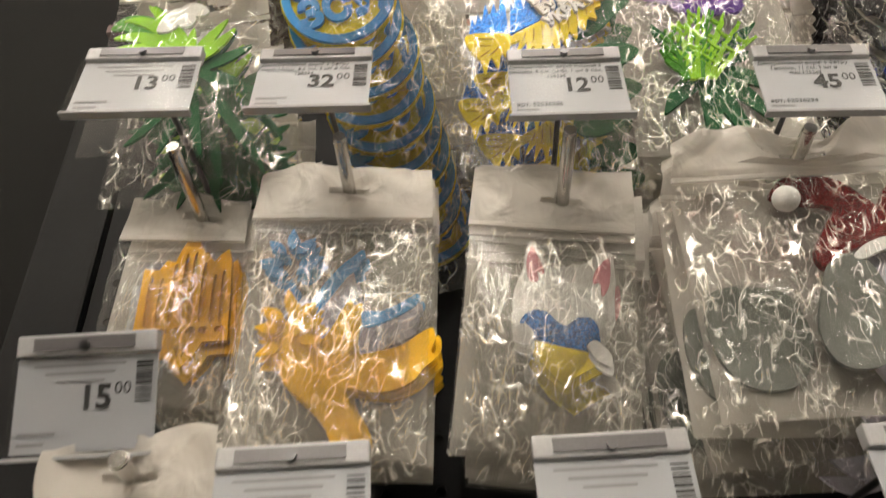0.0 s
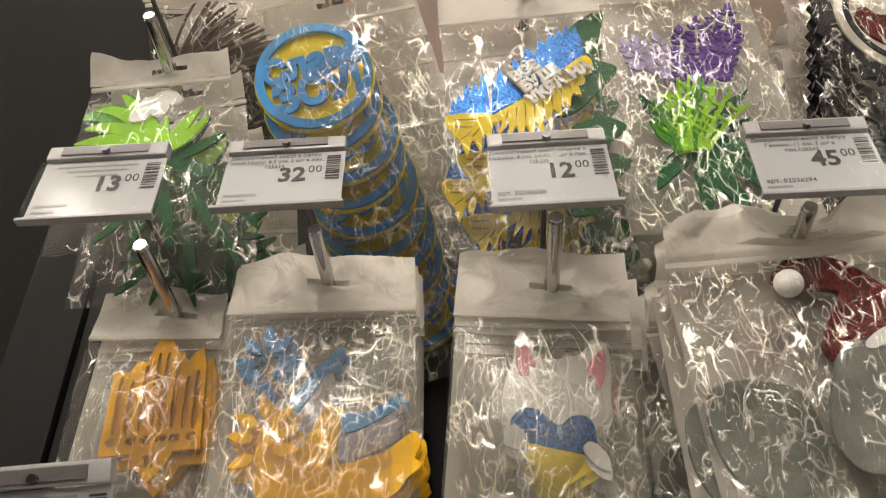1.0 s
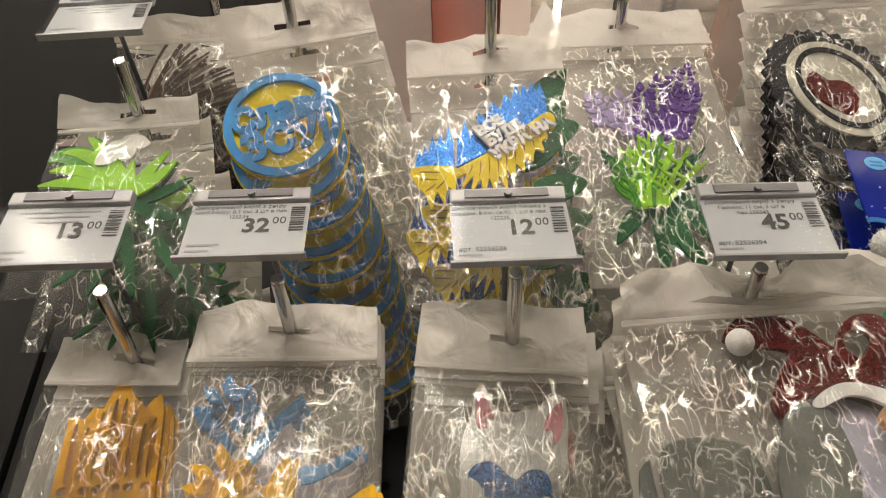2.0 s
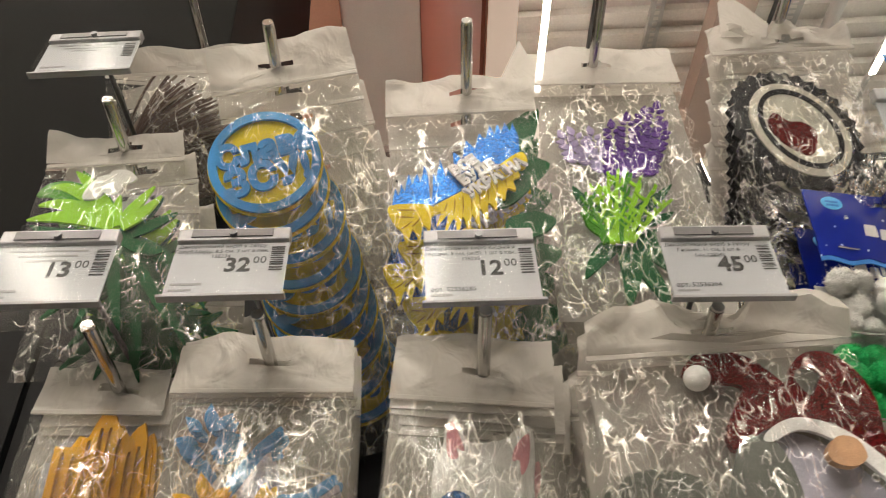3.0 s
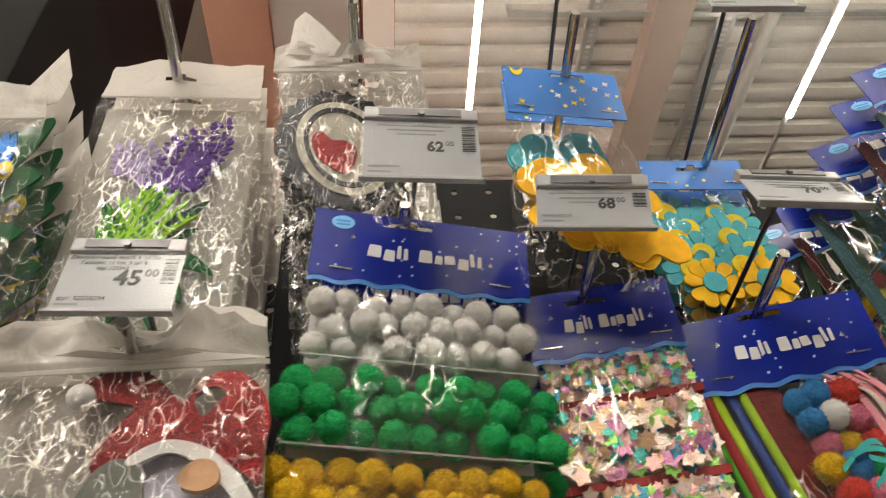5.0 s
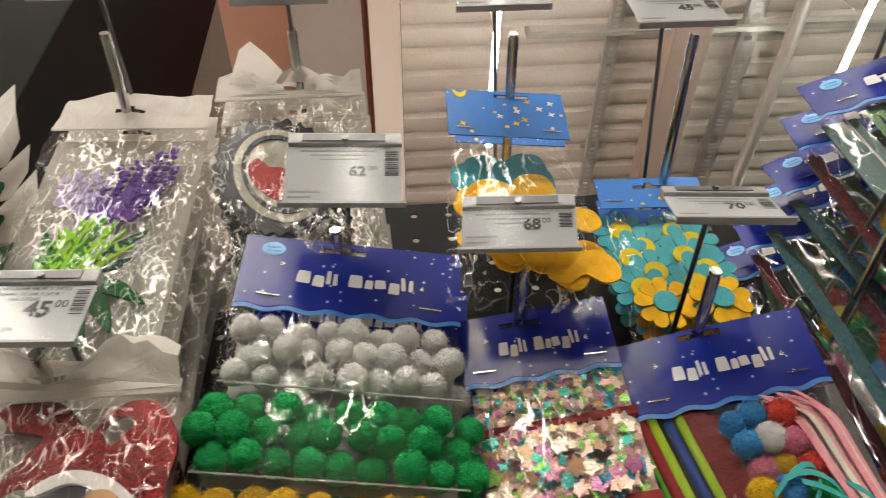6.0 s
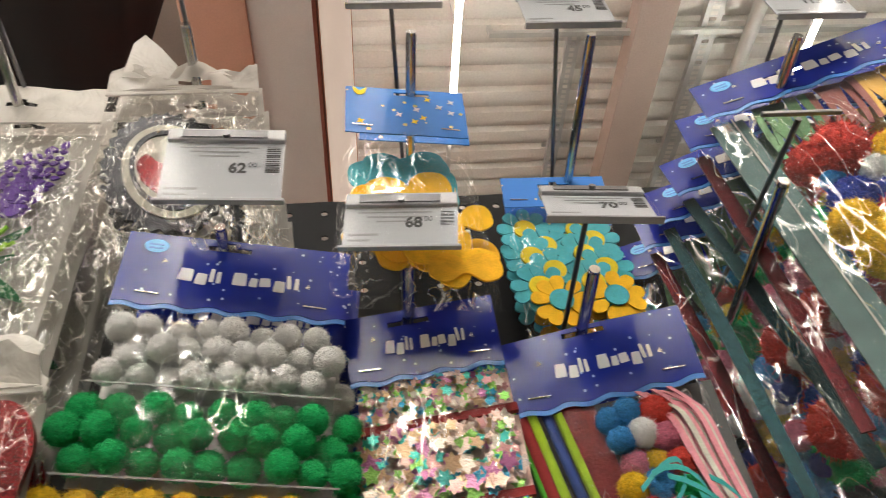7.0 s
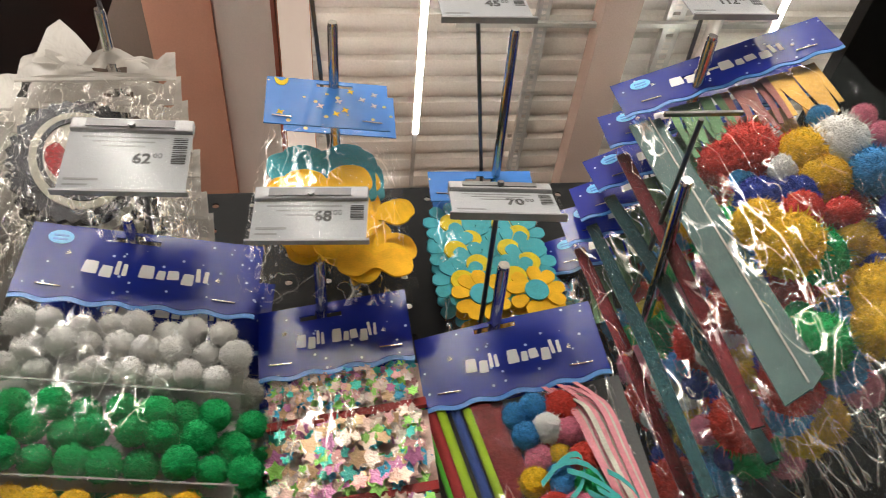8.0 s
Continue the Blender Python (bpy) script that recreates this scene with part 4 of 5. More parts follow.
cut(b, "yellow_wing", [(22, -41), (26, -45), (24, -51), (20.5, -51.5), (21, -56), (17.5, -58), (18, -64), (14, -63), (12, -69.5), (8.5, -67), (7.5, -75), (4, -71), (2.5, -80), (-0.5, -74), (-1.5, -86), (-4.5, -77), (-6.5, -89.5), (-9, -78), (-12, -89), (-13, -78), (-18, -86.5), (-16, -76), (-21.5, -82), (-19, -74.5), (-23.5, -76), (-22, -71), (-8, -63), (7, -52)], M_LEMON, 0.0006, 0.0015, "yellow felt wing with rounded lobes")
cut(b, "yellow_piece", [(-43, -69), (-23.5, -70), (-24, -78), (-25, -84), (-28, -81), (-30, -89), (-33, -83), (-36, -92), (-38, -84), (-41.5, -79)], M_LEMON, 0.0010, 0.0015, "yellow felt piece with rounded lobes")
for p0, p2 in (((-16, -70), (-18, -75)), ((-12, -68), (-13.5, -77)), ((-8, -66), (-9, -77)), ((-4, -66), (-4.8, -76)), ((0, -64), (-0.6, -73)), ((4, -62), (4.0, -70)), ((9, -59), (8.3, -66)), ((13, -56), (13.6, -62)), ((17, -53), (17.2, -57)), ((-40, -72), (-30, -73)), ((-40, -76), (-32, -77)), ((-33, -82), (-28, -76)), ((-38, -83), (-33, -79))):
    mid = ((p0[0] + p2[0]) / 2 + 0.8, (p0[1] + p2[1]) / 2)
    part("cut_line", plate(ribbon(p0, mid, p2, 0.6, 5), 0.0002, 0.0004), M_VEIN, b)
letters("writing", "ВСЕ", 0.0078, 0.0015, M_WHITE, b, -0.0058, -0.0485, -0.0013, turn=32, bold=0.0005)
letters("writing", "БУДЕ", 0.0078, 0.0015, M_WHITE, b, 0.0005, -0.0535, -0.0013, turn=32, bold=0.0005)
letters("writing", "УКРАЇНА", 0.0078, 0.0015, M_WHITE, b, 0.0090, -0.0570, -0.0013, turn=32, bold=0.0005)
bag_at(b, 0.060, 0.293, 1.815, 8)
stack(b, 7, 0.014, -0.008, dx=0.001, seed=8, turn=4)

# lavender
b = zip_bag("lavender_packet", "clear packet with purple felt lavender on green stems", "lavender packets", 0.091, 0.190, 18, above=0.016, header=0.030, folds=130, amp=2.0, tilt=3, off=(0.003, 0.0), film=M_FILM_HEAVY, back=True)
def spike(t, x, z, a, n, mat, y):
    bm = bmesh.new()
    for k in range(n):
        w = 1.15 - 0.55 * k / n
        for q in (-1, 1):
            add_plate(bm, shifted(petal(0.0078 * w, 0.0046 * w), q * 0.0006, k * 0.0050, -q * (56 + 8 * (k % 2))), 0.0012, 0.0002 * (k % 2))
    add_plate(bm, shifted(petal(0.008, 0.0046), 0, n * 0.0050 - 0.002), 0.0012, 0.0005)
    for vtx in bm.verts:
        vtx.co = Matrix.Translation((x / 1000, y, z / 1000)) @ Matrix.Rotation(radians(-a), 4, "Y") @ vtx.co
    part("flower_spike", bm, mat, t, "purple felt lavender spike")
for i, (x0, z0, x1, z1, mat) in enumerate(((-15, -72, -24, -44, M_VIOLET), (-22, -70, -29, -50, M_VIOLET), (-9, -80, -12, -50, M_VIOLET), (-4, -86, 1, -44, M_PURPLE), (10, -84, 33, -46, M_PURPLE), (1, -86, 11, -40, M_PURPLE), (6, -86, 22, -37, M_PURPLE), (9, -86, 30, -34, M_PURPLE))):
    spike(b, x0, z0, -math.degrees(math.atan2(x1 - x0, z1 - z0)), max(4, int(math.hypot(x1 - x0, z1 - z0) / 5.0)), mat, 0.0058 - 0.0006 * i)
for i, (x0, x1, z1) in enumerate(((-20, -25, -98), (-18, -17, -92), (-17, -10, -86), (-15, -4, -83), (-13, 1, -85), (-11, 8, -88), (-9, 14, -96), (-7, 20, -106), (-21, -27, -112))):
    z0 = -132
    bm = add_plate(bmesh.new(), ribbon((x0, z0), (x0 + (x1 - x0) * 0.35, (z0 + z1) / 2), (x1, z1), 2.4, 10, True), 0.0014)
    for k in range(7):
        f, q = 0.18 + 0.11 * k, (-1) ** (k + i)
        px, pz = x0 + (x1 - x0) * f ** 1.3, z0 + (z1 - z0) * f
        add_plate(bm, ribbon((px, pz), (px + q * 4, pz + 2.5), (px + q * (7.5 - 4 * f), pz + 9 - 3 * f), 1.9, 6, True), 0.0014)
    for vtx in bm.verts:
        vtx.co.y += 0.0006 + 0.0004 * (i % 3)
    part("stem", bm, M_LIME if i % 4 else M_GREEN, b, "branching green felt stem")
for p0, p1, p2, wd in (((-2, -112), (10, -106), (24, -93), 7), ((-16, -112), (-26, -104), (-30, -90), 8), ((-4, -118), (10, -118), (20, -112), 6), ((-12, -128), (-24, -134), (-34, -150), 10), ((-10, -130), (-8, -146), (-16, -168), 11), ((-8, -128), (8, -136), (16, -158), 11), ((-6, -124), (14, -128), (30, -142), 10), ((-10, -130), (0, -150), (4, -172), 10)):
    part("leaf", plate(ribbon(p0, p1, p2, wd), 0.0014, 0.0045), M_LEAF, b, "dark green felt leaf")
bag_at(b, 0.146, 0.322, 1.873, 5)
stack(b, 7, 0.0135, -0.004, dx=0.0008, seed=9)

# dark oval with a red heart
b = zip_bag("oval_packet", "clear packet with a dark glitter oval and a red heart", "oval packets", 0.084, 0.122, 19, above=0.012, header=0.018, folds=150, amp=2.5, off=(-0.006, 0.0), crumple=3.0, film=M_FILM_HEAVY)
part("upturned_flap", plate(mm([(-40, 4), (-36, 30), (-30, 37), (-20, 26), (-10, 12), (-14, 2)]), 0.0004, -0.002), M_HEADER, b, "upturned milky flap of the top strip")
OX, OZ = -0.012, -0.058
tooth = [((0.0345 if i % 2 else 0.032) * math.cos(2 * math.pi * i / 60), (0.041 if i % 2 else 0.0385) * math.sin(2 * math.pi * i / 60)) for i in range(60)]
part("dark_oval", plate(shifted(tooth, OX, OZ, 24), 0.003, 0.003), M_BLACKGLIT, b, "charcoal glitter scalloped oval")
part("pale_oval", plate(shifted(circle(0.0320, 44, 0.0240), OX + 0.002, OZ - 0.001, 24), 0.0012, 0.0018), M_CREAM, b, "pale oval inlay")
part("dark_ring", plate(shifted(circle(0.0275, 44, 0.0198), OX + 0.002, OZ - 0.001, 24), 0.0008, 0.0010, [shifted(circle(0.0245, 44, 0.0172), OX + 0.002, OZ - 0.001, 24)]), M_BLACKGLIT, b)
cut(b, "red_heart", [(-27, -54), (-22, -49), (-16, -55), (-9, -56), (-3, -62), (-5, -72), (-10, -77), (-18, -72), (-25, -64)], M_REDGLIT, 0.0002, 0.0015, "red glitter heart")
bag_at(b, 0.252, 0.298, 1.855, 15)
stack(b, 9, 0.0125, -0.006, dx=0.0015, seed=10)

# brown-striped packets high on the rack
b = zip_bag("twig_packet", "clear packet of dark brown twigs", "twig packets", 0.095, 0.075, 20, header=0.014, above=0.012, curl=0.01)
rnd = random.Random(3)
for i in range(34):
    k = i / 33
    x1, z1 = -14 + 60 * k + rnd.uniform(-3, 3), -2 - 34 * k + rnd.uniform(-4, 4)
    p0 = (-44 + rnd.uniform(0, 8), -56 + rnd.uniform(-6, 6))
    part("twig", plate(ribbon(p0, ((p0[0] + x1) / 2 - 5, (p0[1] + z1) / 2 + rnd.uniform(2, 9)), (x1, z1), rnd.uniform(1.2, 2.8), 8, True), 0.0012, 0.001 + 0.0001 * i), (M_WOOD, M_TAN, M_WOOD, M_WOOD)[i % 4], b, "thin brown twig")
bag_at(b, -0.112, 0.330, 1.905, 40)
stack(b, 6, 0.012, 0.001, dx=0.003, seed=11, turn=9)


# ---- blue-card packets ----
def pompom_mesh(seed, r=0.008):
    """A fluffy ball: a soft lumpy core with short fibres standing out all over."""
    bm = bmesh.new()
    bmesh.ops.create_icosphere(bm, subdivisions=4, radius=r * 0.97)
    rnd = random.Random(seed)
    for v in bm.verts:
        v.co *= 1 + rnd.uniform(-0.09, 0.07)
    for f in bm.faces:
        f.smooth = True
    for _ in range(1600):
        d = Vector((rnd.gauss(0, 1), rnd.gauss(0, 1), rnd.gauss(0, 1))).normalized()
        side = d.cross(Vector((rnd.gauss(0, 1), rnd.gauss(0, 1), rnd.gauss(0, 1)))).normalized() * r * 0.028
        tip = (d + Vector((rnd.gauss(0, 0.10), rnd.gauss(0, 0.10), rnd.gauss(0, 0.10)))) * r * rnd.uniform(0.99, 1.11)
        bm.faces.new([bm.verts.new(p) for p in (d * r * 0.93 - side, d * r * 0.93 + side, tip)])
    me = bpy.data.meshes.new("pompom")
    bm.to_mesh(me)
    bm.free()
    return me


POM = pompom_mesh(1)


def pompom(parent, x, y, z, mat, s=1.0, seed=0):
    key = "pompom_" + mat.name
    me = bpy.data.meshes.get(key)
    if me is None:
        me = POM.copy()
        me.name = key
        me.materials.append(mat)
    ob = new("pompom", me)
    ob.parent = parent
    rnd = random.Random(seed)
    ob.matrix_basis = Matrix.LocRotScale((x, y, z), Euler((rnd.uniform(0, 6), rnd.uniform(0, 6), 0)), (s, s * 0.95, s))
    return ob


def pom(name, c, vary=0.45):
    return surface(name, c, rough=0.95, vary=vary, scale=700, fine=2200, bump=0.9, dist=0.0012)


P_WHITE, P_GREEN, P_YELLOW = pom("white_pompom", (0.92, 0.91, 0.89), 0.06), pom("green_pompom", (0.010, 0.38, 0.10)), pom("yellow_pompom", (0.76, 0.47, 0.005))
P_BLUE, P_RED, P_PINK = pom("blue_pompom", (0.05, 0.27, 0.62)), pom("red_pompom", (0.60, 0.05, 0.035)), pom("pink_pompom", (0.72, 0.20, 0.30))
P_NAVY = pom("navy_pompom", (0.02, 0.04, 0.30))


def header_card(t, w, h, above, mat=None, wave=True, mark=True, badge=True, cx=0.0):
    """The printed card folded over the bag's top, with its hanging slot."""
    n = 48
    low = above - h
    bottom = [(-w / 2 + w * i / n, low + (0.0010 * math.sin(i / n * w / 0.0032) if wave else 0)) for i in range(n + 1)]
    pts = bottom + [(w / 2, above), (-w / 2, above)]
    card = part("header_card", plate(pts, 0.0008, -0.004, [shifted(slot_outline(0.021, 0.0028), -cx, 0)]), mat or M_CARD, t, "glossy printed header card")
    if wave:
        edge = [(x, z - 0.0024) for x, z in bottom] + [(x, z + 0.001) for x, z in reversed(bottom)]
        part("wavy_edge", plate(edge, 0.0006, -0.0037), M_CARD_EDGE, t, "bright blue wavy edge")
    if badge:
        bd = part("round_badge", plate(shifted(circle(0.0040, 24, 0.0058), -w * 0.37, above - 0.0075), 0.0002, -0.0043), M_BADGE, t)
        for k in range(2):
            part("badge_line", box(-w * 0.37 - 0.0034, -w * 0.37 + 0.0034, -0.0045, -0.00432, above - 0.0072 - 0.0022 * k, above - 0.0062 - 0.0022 * k), M_CARD_EDGE, bd)
    if mark:
        rnd = random.Random(7)
        x, z0 = -w * 0.25, low + h * 0.37
        for wide, high, drop in ((0.062, 7.0, 0), (0.050, 6.4, 1.8), (0.020, 7.6, 0), (0.020, 6.6, 0), (0.0, 0.0, 0), (0.062, 7.2, 0), (0.036, 5.0, 0), (0.050, 5.0, 0), (0.050, 6.4, 1.8), (0.020, 7.6, 0), (0.020, 6.6, 0)):
            ww, hh = wide * w, high / 1000
            if wide:
                out = [(0, hh * 0.12), (ww * 0.12, 0.0), (ww * 0.88, 0), (ww, hh * 0.12), (ww * 0.94, hh * 0.9), (ww * 0.8, hh), (ww * 0.2, hh), (ww * 0.06, hh * 0.9)]
                part("printed_mark", plate(shifted(spline(out, 3), x, z0 - drop / 1000 + rnd.uniform(-0.0004, 0.0004), rnd.uniform(-6, 6)), 0.0002, -0.0043), M_PRINT, card)
            x += (ww or 0.028 * w) + w * 0.011
        for q in (-1, 1):
            for k in range(3):
                part("printed_tick", plate(shifted([(0, 0), (0.0003, 0), (0.0003, 0.0022), (0, 0.0022)], q * w * 0.31, low + h * (0.42 if q > 0 else 0.60), -q * (40 + 35 * k)), 0.0002, -0.0043), M_PRINT, card)
    for s in (-0.36, 0.36):
        part("staple", rod((w * s - 0.0055, -0.0046, low + 0.0062), (w * s + 0.0055, -0.0046, low + 0.0056), 0.0004, 6), M_CHROME, card)


def carded(name, label, group, w, h, card_h, above, seed, mat=None, taper=0.0, folds=60, bulge=0.012, film=None, **kw):
    t = thing(name, label, "packet", group)
    header_card(t, w, card_h, above, mat, **kw)
    part("film", film_mesh("film", w * 0.98, h, above - card_h + 0.004, seed, amp=1.2, bulge=bulge, mat=film or M_FILM_SOFT, folds=folds, taper=taper), None, t, "clear plastic bag film")
    return t


b = carded("pompom_packet", "packet of white, green, yellow and blue pompoms under a navy card", "pompom packets", 0.109, 0.205, 0.041, 0.0055, 31, taper=0.20, cx=0.0055)
rnd = random.Random(9)
POM_ROWS = (-0.047, -0.058, -0.070, -0.087, -0.098, -0.110, -0.128, -0.139, -0.151, -0.169, -0.180, -0.192)
for r, z in enumerate(POM_ROWS):
    mat = (P_WHITE, P_GREEN, P_YELLOW, P_BLUE)[r // 3]
    n, wide = (8, 0.044) if r < 3 else (9, 0.055)
    for i in range(n):
        pompom(b, 0.001 + (-1 + 2 * i / (n - 1)) * wide + (0.0035 if r % 2 else -0.003) + rnd.uniform(-0.0018, 0.0018), 0.001 + rnd.uniform(-0.006, 0.004), z + rnd.uniform(-0.0014, 0.0014), mat, (0.86 if r < 3 else 0.92) + rnd.uniform(-0.10, 0.08), r * 10 + i)
for k, z in enumerate((-0.0785, -0.119, -0.160, -0.201)):
    wide = 0.053 + 0.003 * k
    part("seal_line", box(-wide, wide + 0.002, -0.008, -0.0074, z - 0.0004, z + 0.0004), M_SEAM, b, "pressed seam across the bag")
    part("backing", box(-wide + 0.002, wide, 0.012, 0.0124, z + 0.001, z + 0.036), M_SHADE, b, "grey backing sheet")
bag_at(b, 0.2804, 0.3318, 1.7475, 8, 5, 8)
stack(b, 3, 0.024, -0.005, dx=0.004, seed=12)

CONF = [(0.82, 0.42, 0.44), (0.86, 0.70, 0.64), (0.12, 0.68, 0.62), (0.86, 0.56, 0.50), (0.66, 0.24, 0.50), (0.36, 0.72, 0.16), (0.84, 0.54, 0.34), (0.08, 0.42, 0.72), (0.84, 0.64, 0.66), (0.85, 0.63, 0.56)]
M_CONF = island_colours("foil_confetti", CONF, rough=0.24, metal=0.3, foil=True)
M_CONF.node_tree.nodes["Principled BSDF"].inputs["Thin Film Thickness"].default_value = 420.0
M_CONF.node_tree.nodes["Principled BSDF"].inputs["Thin Film IOR"].default_value = 1.7
b = carded("confetti_packet", "packet of glittering flower confetti under a navy card", "confetti packets", 0.076, 0.150, 0.037, 0.0075, 32, badge=False, bulge=0.008, cx=0.006)
rnd = random.Random(21)
for r, (z0, z1, r0, r1) in enumerate(((-0.031, -0.050, 0.0020, 0.0036), (-0.056, -0.090, 0.0028, 0.0056), (-0.096, -0.128, 0.0024, 0.0044))):
    for half in range(2):
        bm = bmesh.new()
        for i in range(190 if r0 < 0.0025 else 130):
            k = rnd.choice((5, 5, 6))
            rad = rnd.uniform(r0, r1)
            m = Matrix.Translation((rnd.uniform(-0.034, 0.036), rnd.uniform(-0.004, 0.004), rnd.uniform(z1, z0))) @ Euler((rnd.uniform(-0.5, 0.5), rnd.uniform(0, 6), rnd.uniform(-0.5, 0.5))).to_matrix().to_4x4()
            vs = [bm.verts.new(m @ Vector((rad * (1 if j % 2 else 0.6) * math.cos(math.pi * j / k), 0, rad * (1 if j % 2 else 0.6) * math.sin(math.pi * j / k)))) for j in range(2 * k)]
            bm.faces.new(vs)
        tagged(part("confetti", bm, M_CONF, b, "foil flower confetti in mixed colours"), kind="stuff")
    part("divider", box(-0.036, 0.040, 0.0, 0.004, z1 - 0.005, z1 - 0.001), M_MAROON, b, "dark red seam between the compartments")
    part("backing", box(-0.036, 0.040, 0.006, 0.0064, z1 - 0.001, z0 + 0.001), M_PEACHPAPER, b, "pale peach backing")
bag_at(b, 0.3689, 0.3550, 1.7147, 8, 0, -10)
stack(b, 3, 0.020, -0.005, seed=13)

b = carded("craft_mix_packet", "packet of mixed pompoms, ribbons and stems under a navy card", "craft mix packets", 0.090, 0.150, 0.038, 0.003, 33, badge=False, bulge=0.010, cx=0.004)
for i, (x, wd, mat) in enumerate(((-47, 2.0, M_GREEN), (-43.5, 3.2, M_MAROON), (-38.5, 2.5, M_LIMECORD), (-31.5, 2.4, M_NAVY), (-25.5, 2.6, M_LIMECORD))):
    bm = add_rod(bmesh.new(), (x / 1000, 0.0, -0.033 - 0.0012 * i), (x / 1000 + 0.016, 0.0, -0.135), wd / 1000, 10)
    part("chenille_stem", bm, mat, b, smooth=True)
for i, (x, z, wd) in enumerate(((-20, -34, 6.0), (-14, -36, 6.5), (-17, -42, 5.0))):
    part("red_foil_strip", plate(ribbon((x, z), (x + 7, z - 45), (x + 13, -133), wd * 1.6, 10, True), 0.0006, -0.002 + 0.0012 * i), M_FOILBRIGHT, b, "crinkled red foil strip")
rnd = random.Random(4)
for i, (x, z, mat, s) in enumerate(((-4, -48, P_BLUE, 0.8), (5, -46, P_BLUE, 0.85), (17, -48, P_RED, 1.0), (-1, -58, P_BLUE, 0.85), (9, -57, P_WHITE, 0.9), (18, -60, P_PINK, 0.9), (2, -69, P_PINK, 0.9), (12, -70, P_YELLOW, 0.8), (21, -73, P_RED, 1.0), (-2, -80, P_YELLOW, 0.9), (9, -81, P_BLUE, 1.0), (20, -86, P_GREEN, 0.9), (3, -93, P_RED, 1.0), (14, -95, P_PINK, 1.0))):
    pompom(b, x / 1000, -0.003 + rnd.uniform(-0.003, 0.003), z / 1000, mat, s, i)
for i in range(14):
    k = i / 13
    cu = spline([(0.012 + 0.016 * k, -0.038 - 0.003 * (i % 3)), (0.022 + 0.016 * k, -0.052), (0.027 + 0.014 * k, -0.076), (0.034 + 0.010 * k, -0.108)], 6, closed=False)
    band = [(p[0] - 0.0012, p[1]) for p in cu] + [(p[0] + 0.0012, p[1] - 0.0004) for p in reversed(cu)]
    part("paper_string", plate(band, 0.0010, -0.008 + 0.0011 * (i % 5)), (M_PINKSTR, M_PINKSTR, M_CREAM)[i % 3], b, "thin paper string")
for i in range(4):
    arc = [(0.006 * i + 0.020 * math.sin(q / 9 * 2.6), -0.082 - 0.003 * i + 0.010 * math.sin(q / 9 * 4.2 + i)) for q in range(10)]
    band = arc + [(p[0], p[1] - 0.0026) for p in reversed(arc)]
    part("ribbon", plate(band, 0.0005, -0.0125 - 0.0007 * i), M_TEALRIB, b, "teal ribbon curl")
# added sheet: its dark grey stands in for the shaded bag interior
part("backing", box(-0.047, 0.050, 0.010, 0.0104, -0.14, -0.033), M_DARKFILL, b, "dark sheet put in for shade behind the contents")
bag_at(b, 0.4529, 0.3490, 1.6960, 8, 0, -15)
stack(b, 3, 0.020, -0.005, seed=14)

# sky-blue cards
def round_petal(length, width, start=0.0):
    """A blunt daisy petal from the centre outwards."""
    return spline([(0.0, start), (width * 0.36, start + length * 0.35), (width * 0.5, start + length * 0.72), (width * 0.3, start + length * 0.96), (0.0, start + length), (-width * 0.3, start + length * 0.96), (-width * 0.5, start + length * 0.72), (-width * 0.36, start + length * 0.35)], 2)


b = carded("bow_packet", "packet of yellow and teal felt bows under a sky blue card", "bow packets", 0.071, 0.122, 0.040, 0.0045, 34, cx=-0.004, mat=M_BLUECARD, wave=False, mark=False, badge=False, taper=0.22, folds=70, bulge=0.024)
cut(b, "printed_patch", [(-31, 4), (-27, 1), (-23, 4), (-24, -1), (-27, -3), (-30, -1)], M_LEMON, -0.0044, 0.0003)
rr = random.Random(2)
for i in range(9):
    x, z = rr.uniform(-30, 30), rr.uniform(-28, -4)
    for k in range(4):
        leaf(b, "printed_petal", x, z, 30 + 90 * k, 2.4, 1.2, M_LEMON if i % 2 else M_PRINT, -0.0043, 0.0002)
part("felt_stack", plate(spline(mm([(-27, -40), (-14, -36), (0, -39), (14, -36), (27, -40), (29, -58), (24, -70), (-24, -70), (-29, -58)]), 4), 0.002, 0.018), M_TEAL, b, "stack of teal felt bows seen flat")
for i in range(20):
    rr = random.Random(i)
    pts = spline(mm([(-23, 8), (-12, 12), (-3, 8), (0, 3), (3, 8), (12, 12), (23, 8), (24, -6), (12, -11), (0, -4), (-12, -11), (-24, -6)]), 4)
    z = (-0.041, -0.049, -0.063)[i] if i < 3 else -0.074 - 0.0042 * (i - 3)
    part("bow", plate(shifted(pts, rr.uniform(-0.006, 0.006) - 0.004 + (rr.uniform(-0.022, 0.036) if i > 6 else 0.0), z, rr.uniform(-14, 14) + (rr.uniform(-60, 60) if i > 6 else 0), 0.72 if i > 6 else 1.0), 0.0012, 0.016 - 0.0018 * i), M_TEAL if i < 2 else (M_YELLOW, M_ORANGE, M_YELLOW)[i % 3], b, "felt bow")
bag_at(b, 0.3720, 0.3127, 1.8543, 6, 2, 5)
stack(b, 2, 0.034, 0.036, dx=0.007, seed=15, turn=1)

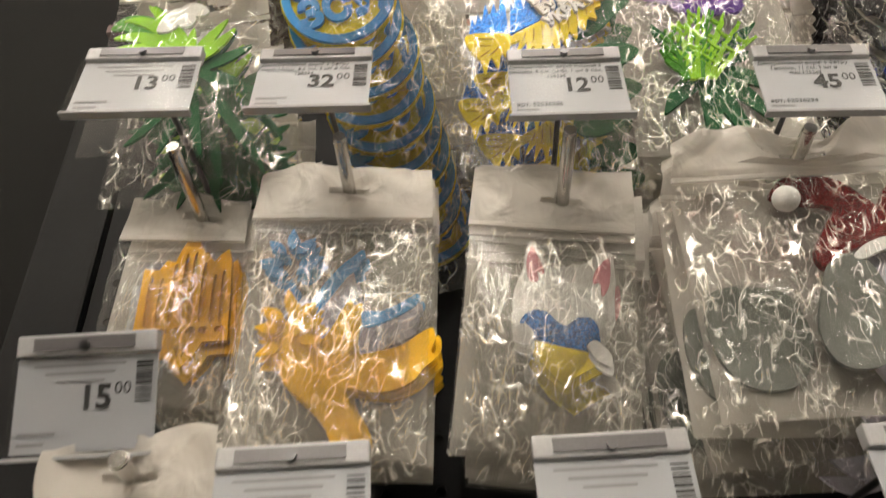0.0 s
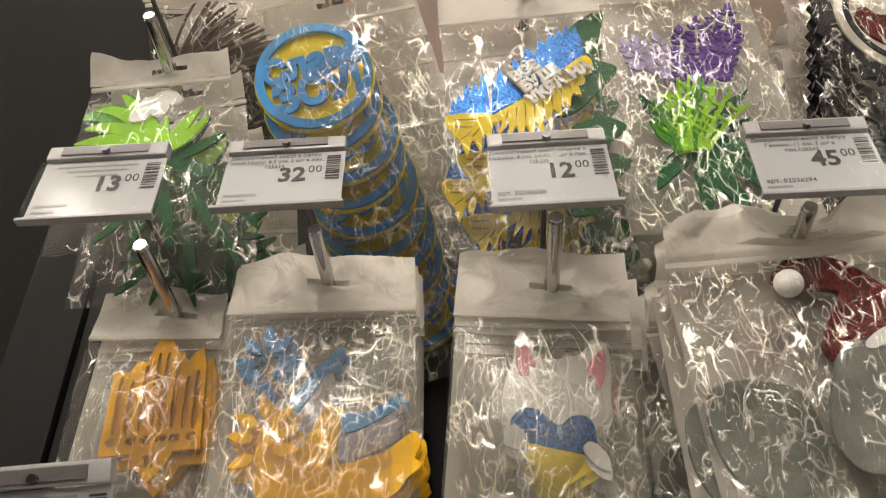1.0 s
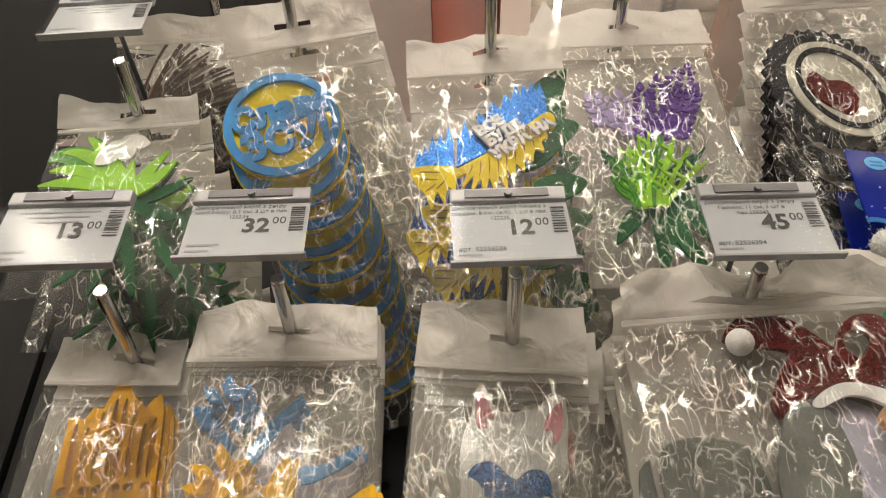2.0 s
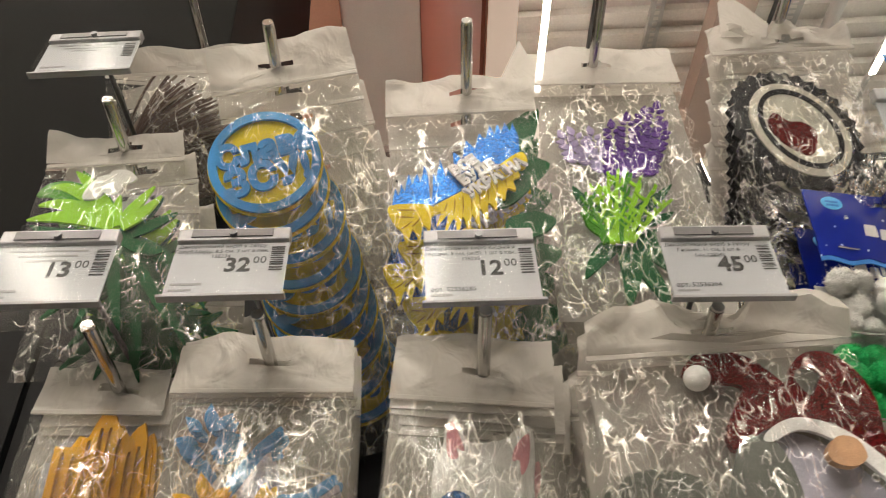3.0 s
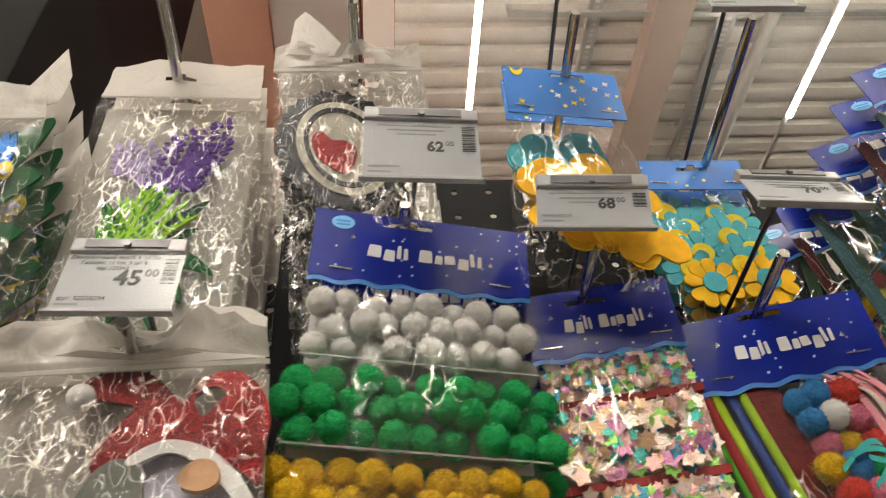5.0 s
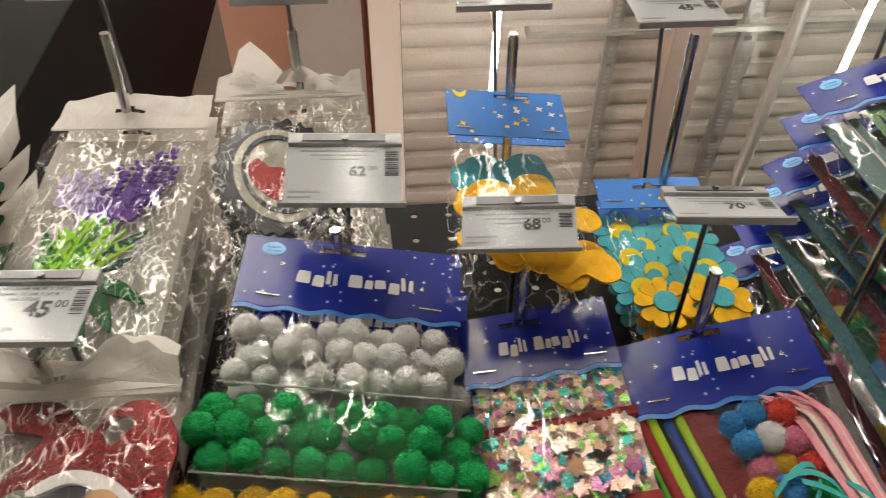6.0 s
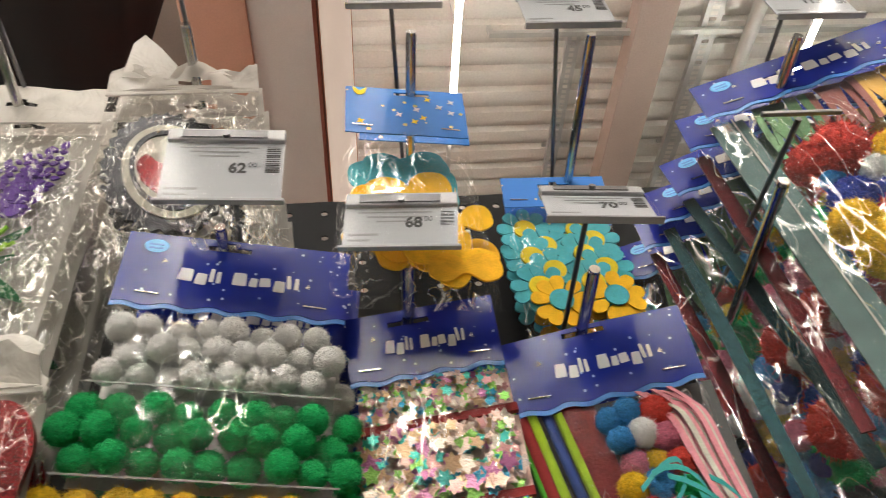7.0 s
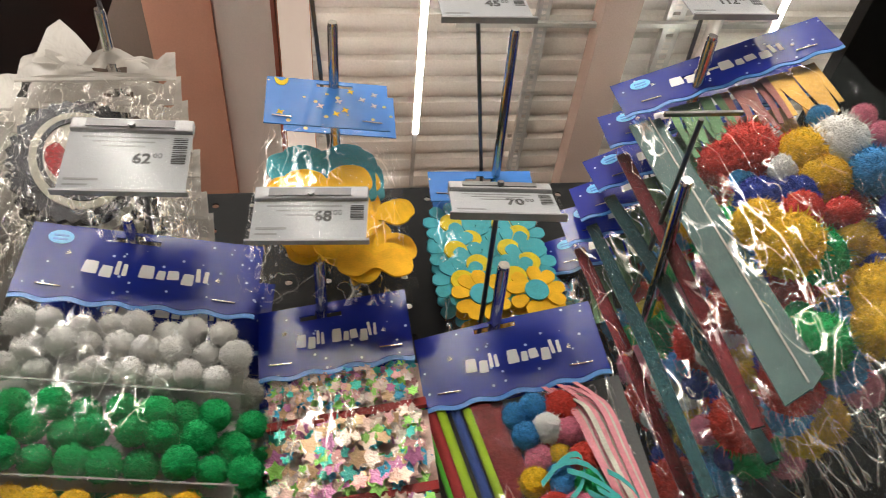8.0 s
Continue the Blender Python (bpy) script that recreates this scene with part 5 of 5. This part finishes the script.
b = carded("felt_flower_packet", "packet of teal and yellow felt flowers under a sky blue card", "felt flower packets", 0.070, 0.105, 0.026, 0.008, 35, mat=M_BLUECARD, wave=False, mark=False, badge=False, folds=50, bulge=0.006)
for i in range(12):
    rr = random.Random(40 + i)
    row, teal = i // 2, i < 10
    x, z, y = (-17, 17)[i % 2] + (5 if row % 2 else -5) + rr.uniform(-2, 2), -30 - row * 12.5 + rr.uniform(-2, 2), 0.007 - 0.0026 * row - 0.0012 * (i % 2)
    for k in range(9):
        part("petal", plate(shifted(round_petal(0.0135, 0.0088, 0.0045), x / 1000, z / 1000, k * 40 + rr.uniform(-4, 4)), 0.0012, y + 0.0005 * (k % 2)), M_TEAL if teal else M_YELLOW, b, "felt petal")
    part("flower_eye", plate(shifted(circle(0.0072, 24), x / 1000, z / 1000), 0.0014, y - 0.0014), M_LEMON if teal else M_TEAL, b, "round felt flower centre")
bag_at(b, 0.471, 0.378, 1.840, 6, 2)
stack(b, 2, 0.016, -0.003, dx=0.004, seed=16)

# large mixed packets
allp = (P_YELLOW, P_PINK, P_RED, P_BLUE, P_YELLOW, P_NAVY, P_WHITE, P_RED, P_GREEN)


def large_packet(seed, edge, rows, across):
    """A big bag: a glitter sheet along one side, foil fringe under the card, loose pompoms below."""
    b = carded("large_craft_packet", "large clear packet of pompoms and " + edge + " glitter sheet, navy card", "large craft packets", 0.120, 0.205, 0.029, 0.014, 36 + seed, folds=140, bulge=0.014, cx=0.012, film=M_FILM_LONG)
    rnd = random.Random(12 + seed)
    for i in range(across * rows):
        x, z = -0.024 + (i % across) * 0.0185 + rnd.uniform(-0.005, 0.005), -0.060 - (i // across) * 0.0175 + rnd.uniform(-0.005, 0.005)
        pompom(b, x, 0.009 + rnd.uniform(-0.007, 0.006), z, allp[rnd.randrange(9)], rnd.choice((0.8, 1.0, 1.2, 1.5, 1.9)), i)
    if edge == "teal":
        part("glitter_sheet", plate(mm([(-59, -15), (-48, -15), (-45, -90), (-44, -196), (-56, -200), (-58, -90)]), 0.0012, 0.004), M_TEALGLIT, b, "teal glitter sheet")
        part("glitter_fold", plate(mm([(-47.5, -15), (-41, -15), (-38, -90), (-36, -190), (-43.5, -196), (-44.5, -90)]), 0.0012, 0.0056), M_TEALGLIT, b, "folded back half of the teal sheet")
        part("bag_seam", plate(mm([(-47.6, -15), (-46.9, -15), (-43.6, -194), (-44.3, -194)]), 0.0005, 0.0025), M_HEADER, b, "pale welded seam")
    elif edge == "shaded teal":
        # shade of the rear packets is put into this strip's colour
        part("glitter_strip", plate(mm([(-58, -15), (-51, -15), (-48, -100), (-48, -200), (-54, -200), (-56, -100)]), 0.0012, 0.004), M_SHADEDTEAL, b, "teal glitter strip, coloured dark for shade")
    else:
        part("glitter_strip", plate(mm([(-57, -15), (-50, -15), (-46, -100), (-45, -200), (-51, -200), (-54, -100)]), 0.0012, 0.004), M_MAROONGLIT, b, "dark red glitter strip")
    for k in range(24):
        x = -34 + 3.3 * k + rnd.uniform(-1, 1)
        part("foil_strip", plate(ribbon((x, -15), (x + rnd.uniform(-4, 4), -32), (x + rnd.uniform(-6, 6), -50 - rnd.uniform(0, 10)), 4.6, 6, True), 0.0004, 0.001 + 0.0004 * (k % 5)), (M_FOILGREEN, M_FOILRED, M_GOLDFOIL)[min(k // 8, 2)], b, "thin coloured foil strip")
    return b


kinds = [large_packet(0, "teal", 5, 5), large_packet(1, "dark red", 7, 4), large_packet(2, "shaded teal", 7, 4)]
rnd = random.Random(17)
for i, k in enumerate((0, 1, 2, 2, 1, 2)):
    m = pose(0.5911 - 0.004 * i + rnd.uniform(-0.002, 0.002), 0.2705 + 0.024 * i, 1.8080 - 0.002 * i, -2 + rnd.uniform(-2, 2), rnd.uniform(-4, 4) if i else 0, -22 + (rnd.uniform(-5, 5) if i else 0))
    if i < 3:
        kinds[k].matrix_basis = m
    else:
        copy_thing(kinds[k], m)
